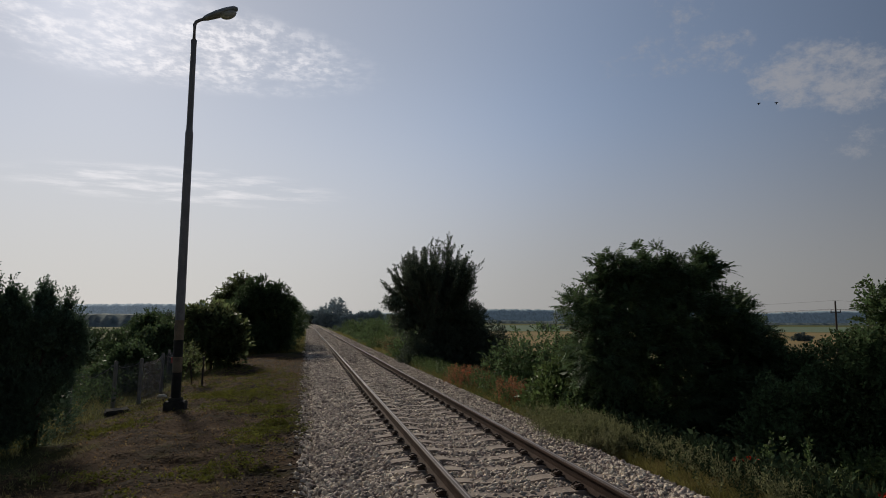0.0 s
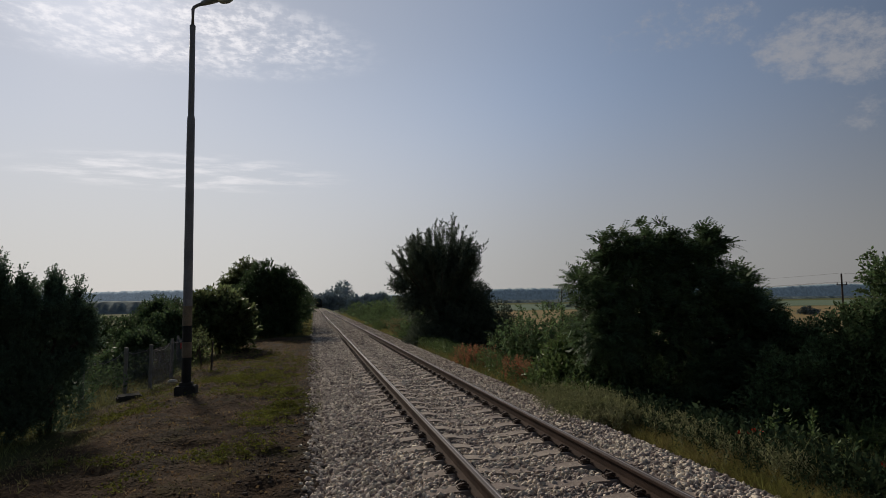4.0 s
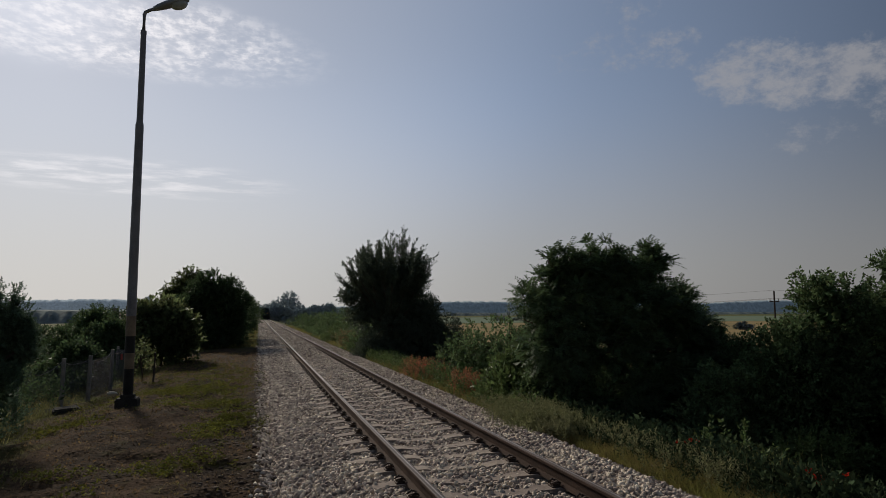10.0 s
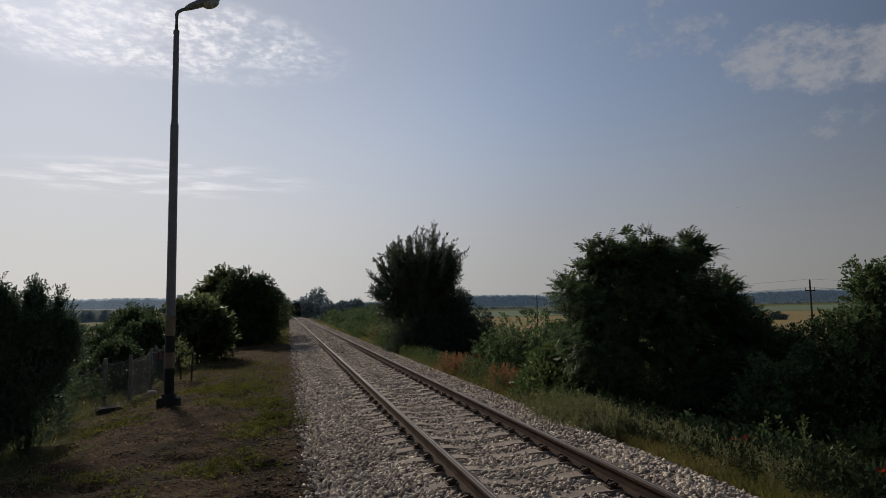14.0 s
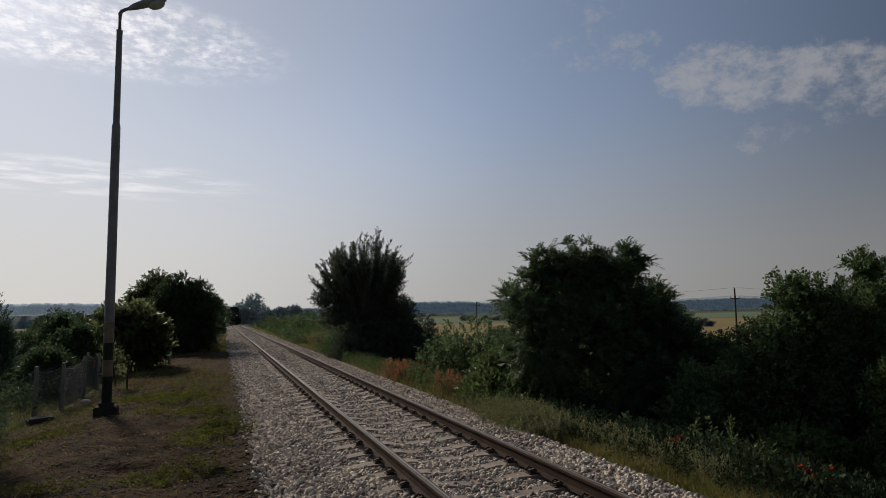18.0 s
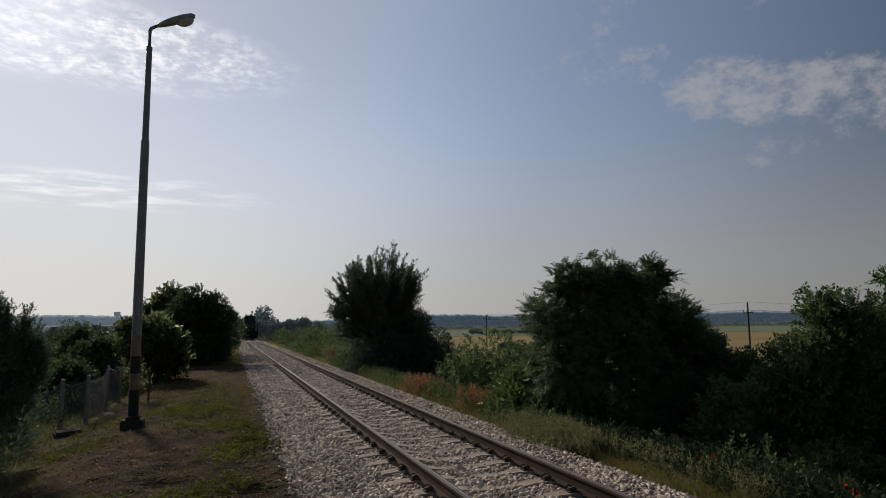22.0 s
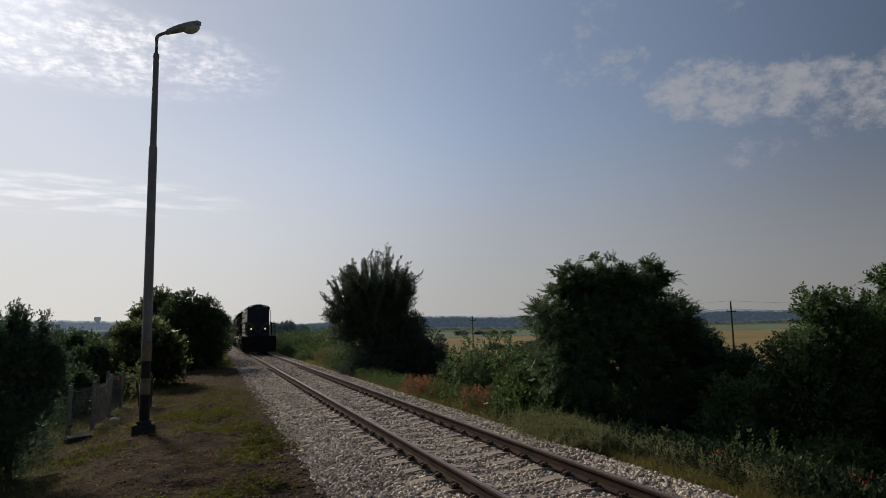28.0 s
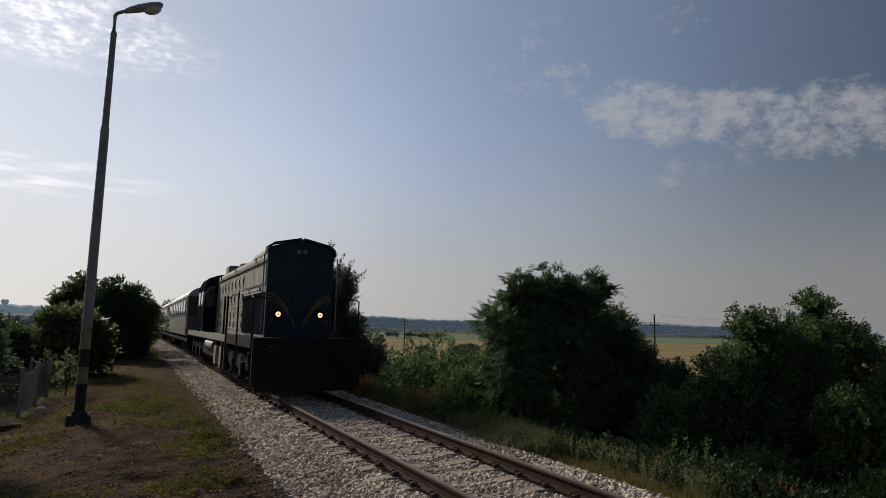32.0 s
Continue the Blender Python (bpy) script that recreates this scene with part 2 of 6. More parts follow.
M_CLIP = material("rusty clip", (0.085, 0.06, 0.047), None, 0.7, 0.4, scale=20, fine=90)
M_DIRT = material("trodden soil with moss", (0.064, 0.041, 0.025), (0.028, 0.0205, 0.014), 0.95, scale=1.3, fine=20, bump=1.0, spread=0.6, gloss=0.02, depth=0.035)
M_MEADOW = material("rough meadow", (0.075, 0.095, 0.03), (0.12, 0.105, 0.05), 0.95, scale=0.25, fine=9, bump=0.8, spread=0.4, gloss=0.03)
M_WHEAT = material("ripening wheat field", (0.26, 0.185, 0.088), (0.185, 0.155, 0.075), 0.95, scale=0.03, fine=1.2, bump=0.3, spread=0.15, gloss=0.03)
M_CROP = material("green crop field", (0.12, 0.165, 0.11), (0.15, 0.18, 0.12), 0.95, scale=0.03, fine=0.9, bump=0.3, spread=0.15, gloss=0.03)
# belts and field bushes: leaf colour greyed to paint in the distance haze
M_FARWOOD = material("broadleaf wood greyed by painted haze", (0.13, 0.165, 0.16), (0.17, 0.2, 0.19), 0.95, scale=0.03, fine=0.25, bump=0.5, spread=0.4, gloss=0.03)
M_BARK = material("grey brown bark", (0.10, 0.075, 0.055), (0.06, 0.045, 0.035), 0.95, scale=8, fine=60, bump=0.7)
M_MIDLEAF = material("dull narrow leaf", (0.098, 0.122, 0.084), (0.076, 0.097, 0.066), 0.55, scale=1, fine=20, bump=0, island=0.35, translucent=0.22)
M_BUSHLEAF = material("shrub leaf", (0.07, 0.105, 0.046), (0.052, 0.078, 0.036), 0.5, scale=0.6, fine=20, bump=0, island=0.4, translucent=0.35)
M_YOUNGLEAF = material("fresh green leaf", (0.1, 0.138, 0.048), (0.074, 0.108, 0.04), 0.5, scale=0.6, fine=20, bump=0, island=0.4, translucent=0.4)
M_CONIFER = material("cypress spray", (0.115, 0.165, 0.105), (0.085, 0.13, 0.08), 0.65, scale=1, fine=20, bump=0, island=0.35, translucent=0.25)
M_GRASS = material("verge grass", (0.168, 0.186, 0.060), (0.240, 0.204, 0.090), 0.7, scale=0.8, fine=20, bump=0, island=0.4, translucent=0.35)
M_MOSS = material("low yellow green weeds", (0.155, 0.155, 0.03), (0.095, 0.10, 0.02), 0.8, scale=2, fine=20, bump=0, island=0.35, translucent=0.35)
M_GREYWEED = material("grey green wormwood", (0.205, 0.205, 0.105), (0.145, 0.155, 0.07), 0.8, scale=2, fine=20, bump=0, island=0.35, translucent=0.4)
M_RUSTWEED = material("rust red dock seed heads", (0.33, 0.135, 0.075), (0.25, 0.13, 0.07), 0.8, scale=2, fine=20, bump=0, island=0.35, translucent=0.3)
M_DRY = material("dry straw grass", (0.28, 0.19, 0.10), (0.20, 0.13, 0.07), 0.85, scale=1, fine=20, bump=0, island=0.35, translucent=0.3)
M_POPPY = material("poppy petal", (0.55, 0.035, 0.015), (0.42, 0.02, 0.01), 0.55, scale=10, fine=60, bump=0, translucent=0.45)
M_POLE = material("grey painted steel pole", (0.235, 0.225, 0.23), (0.175, 0.168, 0.172), 0.5, 0.3, scale=3, fine=50, bump=0.1)
M_BLACK = material("black paint", (0.015, 0.015, 0.016), (0.03, 0.028, 0.026), 0.6, scale=5, fine=60, bump=0.15)
M_WHITE = material("dirty white paint", (0.29, 0.25, 0.21), (0.19, 0.165, 0.14), 0.7, scale=5, fine=60, bump=0.15)
M_LAMPBODY = material("grey lamp housing", (0.32, 0.33, 0.34), None, 0.5, 0.2, scale=5, fine=60, bump=0.1, gloss=0.5)
M_GLASSY = material("clouded lamp bowl", (0.42, 0.43, 0.42), (0.33, 0.33, 0.32), 0.25, scale=6, fine=60, bump=0, gloss=0.5)
M_CONC = material("dark stained concrete", (0.07, 0.064, 0.058), (0.045, 0.042, 0.038), 0.95, scale=4, fine=50, bump=0.5, gloss=0.03)
M_POST = material("grey concrete post", (0.28, 0.262, 0.24), (0.2, 0.186, 0.17), 0.9, scale=5, fine=60, bump=0.4)
M_WIRE = material("galvanised wire", (0.10, 0.10, 0.10), None, 0.7, 0.3, scale=9, fine=80, bump=0)
M_WOODPOLE = material("tarred wood pole", (0.07, 0.055, 0.045), (0.05, 0.04, 0.032), 0.9, scale=4, fine=60)
M_NAVY = material("dark blue green engine paint", (0.024, 0.035, 0.048), (0.031, 0.043, 0.056), 0.9, scale=1.5, fine=25, bump=0.05, spread=0.3, gloss=0.04)
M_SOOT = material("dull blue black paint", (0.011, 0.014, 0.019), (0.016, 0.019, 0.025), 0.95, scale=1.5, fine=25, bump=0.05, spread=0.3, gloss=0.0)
M_CREAM = material("faded cream engine paint", (0.27, 0.25, 0.205), (0.17, 0.158, 0.13), 0.8, scale=1.2, fine=25, bump=0.08, spread=0.25, gloss=0.2)
M_YELLOW = material("faded ochre stripe paint", (0.15, 0.11, 0.05), (0.11, 0.08, 0.035), 0.6, scale=3, fine=40, bump=0.05)
M_UNDER = material("sooty underframe", (0.017, 0.018, 0.02), (0.024, 0.023, 0.024), 0.9, 0.0, scale=3, fine=40, bump=0.3, gloss=0.03)
M_TANK = material("dusty grey tank", (0.28, 0.27, 0.26), (0.20, 0.19, 0.18), 0.6, 0.2, scale=3, fine=40, bump=0.1)
M_ROOF = material("weathered light coach roof", (0.42, 0.42, 0.42), (0.30, 0.30, 0.30), 0.55, 0.1, scale=1.5, fine=30, bump=0.1)
M_COACHLOW = material("dusty grey coach side", (0.165, 0.15, 0.125), (0.115, 0.105, 0.088), 0.6, scale=1.5, fine=30, bump=0.1)
M_COACHBLUE = material("faded dark grey coach side", (0.085, 0.085, 0.08), (0.06, 0.06, 0.057), 0.55, scale=1.5, fine=30, bump=0.1)
M_COACHBROWN = material("faded brown coach side", (0.17, 0.115, 0.07), (0.12, 0.083, 0.053), 0.6, scale=1.5, fine=30, bump=0.1)
M_WINDOW = material("dark window glass", (0.015, 0.018, 0.02), None, 0.08, scale=2, fine=20, bump=0, gloss=0.5)
M_LIGHT = glowing("warm headlight", (1.0, 0.55, 0.24), 1.5)
M_LENS = material("unlit lamp glass", (0.10, 0.10, 0.11), None, 0.15, scale=6, fine=60, bump=0, gloss=0.5)
M_BIRD = material("dark feathers", (0.03, 0.03, 0.032), None, 0.8, scale=9, fine=60, bump=0)
M_BAND = material("bright worn steel", (0.34, 0.31, 0.29), (0.24, 0.21, 0.19), 0.5, 0.7, scale=2, fine=30, bump=0.03, gloss=0.5)
M_GRAVEL = material("dull soil pebble", (0.10, 0.07, 0.05), (0.06, 0.043, 0.031), 0.95, scale=5, fine=60, island=0.4)
# horizon wood: distance haze put into a pale blue base colour
M_HAZEWOOD = material("blue ridge with painted haze", (0.25, 0.3, 0.33), (0.32, 0.37, 0.4), 0.95, scale=0.02, fine=0.2, bump=0.5, spread=0.3, gloss=0.0)
M_BURDOCK = material("broad pale weed leaf", (0.075, 0.105, 0.055), (0.058, 0.085, 0.042), 0.7, gloss=0.06, scale=6, fine=40, bump=0, island=0.3, translucent=0.3)
M_SHEET = material("weathered translucent sheet", (0.26, 0.24, 0.235), (0.19, 0.175, 0.17), 0.8, scale=3, fine=30, bump=0.2, translucent=0.5)
M_VERGE = material("green verge grass", (0.175, 0.17, 0.05), (0.22, 0.175, 0.07), 0.7, scale=0.8, fine=20, bump=0, island=0.5, translucent=0.45)
# lighter copy of the shrub leaf, sunlight put into its colour
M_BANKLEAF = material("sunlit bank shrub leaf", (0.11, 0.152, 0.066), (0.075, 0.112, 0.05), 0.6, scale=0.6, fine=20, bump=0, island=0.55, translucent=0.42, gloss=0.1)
M_TAN = material("yellowed band paint", (0.26, 0.195, 0.13), (0.17, 0.13, 0.09), 0.7, scale=5, fine=60, bump=0.15)
_n, _l = M_SHEET.node_tree.nodes, M_SHEET.node_tree.links
_clear, _blend = _n.new("ShaderNodeBsdfTransparent"), _n.new("ShaderNodeMixShader")
_blend.inputs[0].default_value = 0.72
_l.new(_n["Material Output"].inputs[0].links[0].from_socket, _blend.inputs[1])
_l.new(_clear.outputs[0], _blend.inputs[2])
_l.new(_blend.outputs[0], _n["Material Output"].inputs[0])
n_, l_ = M_DIRT.node_tree.nodes, M_DIRT.node_tree.links
place, xyz, blot = n_.new("ShaderNodeNewGeometry"), n_.new("ShaderNodeSeparateXYZ"), n_.new("ShaderNodeTexNoise")
l_.new(place.outputs["Position"], xyz.inputs[0])
l_.new(place.outputs["Position"], blot.inputs["Vector"])
blot.inputs["Scale"].default_value, blot.inputs["Detail"].default_value = 0.8, 7
fades = []
for axis, amount, start, end in ((0, 3.0, -5.6, -6.8), (1, 8.0, 36.0, 41.0)):
    shift = n_.new("ShaderNodeMath")
    shift.operation = "MULTIPLY_ADD"
    l_.new(blot.outputs["Fac"], shift.inputs[0])
    shift.inputs[1].default_value = amount
    l_.new(xyz.outputs[axis], shift.inputs[2])
    fade = n_.new("ShaderNodeMapRange")
    l_.new(shift.outputs[0], fade.inputs[0])
    fade.inputs[1].default_value, fade.inputs[2].default_value = start + amount / 2, end + amount / 2
    fades.append(fade.outputs[0])
both = n_.new("ShaderNodeMath")
both.operation = "MAXIMUM"
l_.new(fades[0], both.inputs[0])
l_.new(fades[1], both.inputs[1])
# thin moss and algae in ragged patches over the soil
patchy = n_.new("ShaderNodeTexNoise")
patchy.inputs["Scale"].default_value, patchy.inputs["Detail"].default_value, patchy.inputs["Roughness"].default_value = 0.75, 9, 0.68
l_.new(place.outputs["Position"], patchy.inputs["Vector"])
thick = n_.new("ShaderNodeMapRange")
l_.new(patchy.outputs["Fac"], thick.inputs[0])
for i, v in enumerate((0.53, 0.66, 0.0, 0.7)):
    thick.inputs[i + 1].default_value = v
moss = n_.new("ShaderNodeMixRGB")
l_.new(thick.outputs[0], moss.inputs[0])
l_.new(n_["Hue/Saturation/Value"].outputs[0], moss.inputs[1])
moss.inputs[2].default_value = (0.064, 0.06, 0.018, 1)
grassy = n_.new("ShaderNodeMixRGB")
l_.new(both.outputs[0], grassy.inputs[0])
l_.new(moss.outputs[0], grassy.inputs[1])
grassy.inputs[2].default_value = (0.085, 0.095, 0.035, 1)
l_.new(grassy.outputs[0], n_["Principled BSDF"].inputs["Base Color"])
# crowns at the line's end, distance haze painted in as pale grey-blue
M_MIDWOOD = material("tree crown paled by painted haze", (0.33, 0.39, 0.41), (0.39, 0.44, 0.45), 0.95, scale=0.05, fine=0.5, bump=0.3, spread=0.3, gloss=0.03)
# a faint blue glow adds the air's haze to these far woods
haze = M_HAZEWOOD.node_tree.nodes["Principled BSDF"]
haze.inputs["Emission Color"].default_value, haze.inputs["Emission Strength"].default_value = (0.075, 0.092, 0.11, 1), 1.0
M_WALNUT = material("broad walnut leaf", (0.115, 0.135, 0.058), (0.08, 0.098, 0.042), 0.5, scale=0.6, fine=20, bump=0, island=0.55, translucent=0.55)
M_FROND = material("feathery compound leaf", (0.105, 0.15, 0.07), (0.072, 0.108, 0.052), 0.5, scale=0.5, fine=20, bump=0, island=0.4, translucent=0.3)
# darker leaf for the low bank, the shade there painted into its colour
M_SHADELEAF = material("leaf with shade in its colour", (0.045, 0.065, 0.032), (0.034, 0.05, 0.026), 0.8, scale=0.6, fine=20, bump=0, island=0.45, translucent=0.2, gloss=0.04)
# right-hand ridge: haze put into its blue-grey colour and a weak glow
M_HAZERIDGE = material("wooded ridge with painted haze", (0.20, 0.25, 0.265), (0.25, 0.30, 0.31), 0.95, scale=0.008, fine=0.12, bump=0.5, spread=0.3, gloss=0.0)
haze = M_HAZERIDGE.node_tree.nodes["Principled BSDF"]
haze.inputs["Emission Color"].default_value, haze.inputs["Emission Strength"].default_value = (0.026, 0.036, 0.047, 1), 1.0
M_CLOD = material("brown soil clod", (0.085, 0.05, 0.03), (0.055, 0.034, 0.02), 0.95, scale=5, fine=60, island=0.5, gloss=0.03)
M_RED = material("faded red sign", (0.35, 0.05, 0.04), None, 0.7, scale=8, fine=40, bump=0)
M_TILE = material("weathered roof tile", (0.20, 0.10, 0.07), (0.14, 0.075, 0.055), 0.9, scale=3, fine=20)
M_PLASTER = material("grey plaster", (0.30, 0.29, 0.27), (0.22, 0.21, 0.20), 0.9, scale=2, fine=20)


# ---- building helpers ----
def empty(name, x, y, z, rz=0.0):
    ob = new(name)
    ob.matrix_basis = pose(x, y, z, 0, 0, rz)
    ob.empty_display_size = 0.2
    return ob


def finish(name, me, mats, parent=None, label="", smooth=False):
    ob = new(name, me)
    for m in mats if isinstance(mats, (list, tuple)) else (mats,):
        me.materials.append(m)
    if smooth:
        me.polygons.foreach_set("use_smooth", [True] * len(me.polygons))
    ob.parent = parent
    if label:
        ob["label"] = label
    return ob


def part(name, bm, mat, parent=None, label="", smooth=False, bevel=0.0):
    if bevel:
        bmesh.ops.bevel(bm, geom=bm.edges[:], offset=bevel, segments=2, affect="EDGES", clamp_overlap=True)
    me = bpy.data.meshes.new(name)
    bm.to_mesh(me)
    bm.free()
    return finish(name, me, mat, parent, label, smooth)


def shaped(verts, faces, name="mesh"):
    """A mesh from arrays of vertices and of faces with equally many corners."""
    verts, faces = np.asarray(verts, np.float32), np.asarray(faces, np.int32)
    me = bpy.data.meshes.new(name)
    me.vertices.add(len(verts))
    me.vertices.foreach_set("co", verts.ravel())
    me.loops.add(faces.size)
    me.loops.foreach_set("vertex_index", faces.ravel())
    me.polygons.add(len(faces))
    me.polygons.foreach_set("loop_start", np.arange(0, faces.size, faces.shape[1], dtype=np.int32))
    me.update(calc_edges=True)
    return me


def box(bm, x0, x1, y0, y1, z0, z1):
    vs = [bm.verts.new((x, y, z)) for x in (x0, x1) for y in (y0, y1) for z in (z0, z1)]
    for f in ((0, 1, 3, 2), (4, 6, 7, 5), (0, 4, 5, 1), (2, 3, 7, 6), (0, 2, 6, 4), (1, 5, 7, 3)):
        bm.faces.new([vs[i] for i in f])
    return bm


def boxed(*a):
    return box(bmesh.new(), *a)


def rod(bm, p, q, r0, r1=None, seg=8):
    p, q = Vector(p), Vector(q)
    r1 = r0 if r1 is None else r1
    turn = (q - p).to_track_quat("Z", "Y")
    rings = [[bm.verts.new(c + turn @ Vector((r * math.cos(a), r * math.sin(a), 0))) for a in (math.tau * k / seg for k in range(seg))] for c, r in ((p, r0), (q, r1))]
    for k in range(seg):
        bm.faces.new((rings[0][k], rings[0][(k + 1) % seg], rings[1][(k + 1) % seg], rings[1][k]))
    bm.faces.new(rings[0][::-1])
    bm.faces.new(rings[1])
    return bm


def tube(bm, points, radii, seg=8):
    """A round tube through points, one skin."""
    pts = [Vector(p) for p in points]
    rings = []
    for i, p in enumerate(pts):
        d = pts[min(i + 1, len(pts) - 1)] - pts[max(i - 1, 0)]
        turn = d.to_track_quat("Z", "Y")
        rings.append([bm.verts.new(p + turn @ Vector((radii[i] * math.cos(a), radii[i] * math.sin(a), 0))) for a in (math.tau * k / seg for k in range(seg))])
    for a, b in zip(rings, rings[1:]):
        for k in range(seg):
            bm.faces.new((a[k], a[(k + 1) % seg], b[(k + 1) % seg], b[k]))
    bm.faces.new(rings[0][::-1])
    bm.faces.new(rings[-1])
    return bm


def extrude_xz(profile, y0, y1):
    """A closed outline in x and z drawn out along y."""
    bm = bmesh.new()
    a = [bm.verts.new((x, y0, z)) for x, z in profile]
    b = [bm.verts.new((x, y1, z)) for x, z in profile]
    n = len(profile)
    for k in range(n):
        bm.faces.new((a[k], a[(k + 1) % n], b[(k + 1) % n], b[k]))
    bm.faces.new(a[::-1])
    bm.faces.new(b)
    bmesh.ops.recalc_face_normals(bm, faces=bm.faces[:])
    return bm


# ---- the land ----
def lerp_table(v, table):
    xs, zs = zip(*table)
    return np.interp(v, xs, zs)


CROSS = ((-3000, -6.0), (-150, -4.5), (-60, -3.6), (-25, -2.6), (-14, -1.6), (-9, -0.85), (-6.2, -0.42), (-5.2, -0.27), (-4.0, -0.2), (-2.35, -0.21), (-2.1, -0.3), (-1.9, -0.5),
         (1.9, -0.5), (2.1, -0.40), (2.8, -0.42), (4.0, -0.80), (6.0, -1.6), (9.0, -2.8), (14, -4.0), (40, -4.4), (3000, -4.4))


LEAN, FALL = 0.0055, 0.003  # the line's drift to the right and its fall, per metre


def lumps(x, y, size):
    """Smooth value noise from 0 to 1 with lumps of that size."""
    x, y = x / size, y / size
    i, j = np.floor(x), np.floor(y)
    u, v = x - i, y - j
    u, v = u * u * (3 - 2 * u), v * v * (3 - 2 * v)
    at = lambda a, b: np.modf(np.abs(np.sin(a * 127.1 + b * 311.7) * 43758.5453))[0]
    return (at(i, j) * (1 - u) + at(i + 1, j) * u) * (1 - v) + (at(i, j + 1) * (1 - u) + at(i + 1, j + 1) * u) * v


def land_profile(x, y):
    """The land's height before the fall along the line, x counted from the track's middle."""
    x, y = np.asarray(x, float), np.asarray(y, float)
    z = lerp_table(x, CROSS)
    soil = np.clip((-2.25 - x) / 0.3, 0, 1) * np.clip((x + 8.0) / 1.5, 0, 1) * np.clip((40 - y) / 8, 0, 1)
    z = z + soil * (0.10 * (lumps(x, y, 1.1) - 0.5) + 0.075 * (lumps(x + 7, y * 1.3, 0.42) - 0.5) + 0.055 * (lumps(x, y + 5, 0.23) - 0.5))
    rough = 0.035 * np.sin(1.7 * x + 0.9 * y) * np.sin(0.8 * x - 1.3 * y + 1) + 0.02 * np.sin(3.9 * x + 1.1 * y + 2)
    far = 0.25 * np.sin(0.05 * x + 1) * np.sin(0.04 * y) * np.clip((np.abs(x) - 12) / 30, 0, 1)
    off = np.clip((np.abs(x) - 2.3) / 0.6, 0, 1)
    return z + rough * off + far


def land_z(x, y):
    x, y = np.asarray(x, float), np.asarray(y, float)
    run = np.clip(y, -60, 700)
    return land_profile(x - LEAN * run, y) - FALL * np.maximum(run, 0) * np.clip((34 - np.abs(x)) / 14, 0, 1)


def spaced(*pieces):
    return np.unique(np.concatenate([np.arange(a, b, s) for a, b, s in pieces]).round(3))


gx = spaced((-3000, -300, 180), (-300, -60, 24), (-60, -16, 3), (-16, -7, 0.6), (-7, -2, 0.08), (-2, 7, 0.2), (7, 16, 0.6), (16, 60, 3), (60, 300, 20), (300, 3001, 180))
gy = spaced((-3000, -300, 180), (-300, -40, 20), (-40, -24, 2), (-24, 3, 0.4), (3, 12, 0.08), (12, 24, 0.16), (24, 46, 0.4), (46, 120, 2.5), (120, 400, 12), (400, 4001, 150))
GX, GY = np.meshgrid(gx, gy)
GZ = land_z(GX, GY)
nx, ny = len(gx), len(gy)
idx = np.arange(nx * ny).reshape(ny, nx)
quads = np.stack([idx[:-1, :-1], idx[:-1, 1:], idx[1:, 1:], idx[1:, :-1]], -1).reshape(-1, 4)
land = shaped(np.stack([GX, GY, GZ], -1).reshape(-1, 3), quads, "ground")
cx = ((gx[:-1] + gx[1:]) / 2)[None].repeat(ny - 1, 0).ravel()
cy = ((gy[:-1] + gy[1:]) / 2)[:, None].repeat(nx - 1, 1).ravel()
kind = np.ones(len(quads), np.int32)
kind[(cx > -8.5) & (cx < -1.9) & (cy > -250) & (cy < 60)] = 0
kind[(cx > 24) & (cy > 60) & (cy < 330)] = 2
kind[(cx > 24) & (cy > 330) & (cy < 700)] = 3
ground = tagged(finish("ground", land, [M_DIRT, M_MEADOW, M_WHEAT, M_CROP], smooth=True), "trodden soil, rough meadow and ripening fields beside the railway", "ground", kind="structure")
land.polygons.foreach_set("material_index", kind)

# ---- the railway ----
track = tagged(empty("railway_track", 0, 0, 0), "single railway track on concrete sleepers in pale ballast", "railway track", kind="structure")
track.matrix_basis = pose(0, 0, 0, -math.degrees(FALL), 0, -math.degrees(LEAN))
BED = [(-2.3, -0.45), (-2.05, -0.24), (-1.7, -0.205), (1.6, -0.205), (1.95, -0.26), (2.5, -0.62)]
part("ballast_bed", extrude_xz(BED, -60, 700), M_BED, track, "pale crushed limestone ballast")
HEAD = [(-0.035, -0.002), (-0.028, 0.0), (0.028, 0.0), (0.035, -0.002), (0.036, -0.012), (-0.036, -0.012)]
WEB = [(-0.036, -0.0125), (0.036, -0.0125), (0.036, -0.036), (0.010, -0.05), (0.009, -0.135), (0.062, -0.15), (0.068, -0.165), (-0.068, -0.165), (-0.062, -0.15), (-0.009, -0.135), (-0.010, -0.05), (-0.036, -0.036)]
for side in (-0.75, 0.75):
    rail = part("rail", extrude_xz([(x + side, z) for x, z in WEB], -60, 700), M_RAIL, track, "rusty steel rail")
    part("running_band", boxed(side - 0.002, side + 0.012, -60, 700, -0.0015, 0.0012), M_BAND, rail, "bright worn running band")
    part("rail_head", extrude_xz([(x + side, z) for x, z in HEAD], -60, 700), M_RAILTOP, rail, "polished running surface")


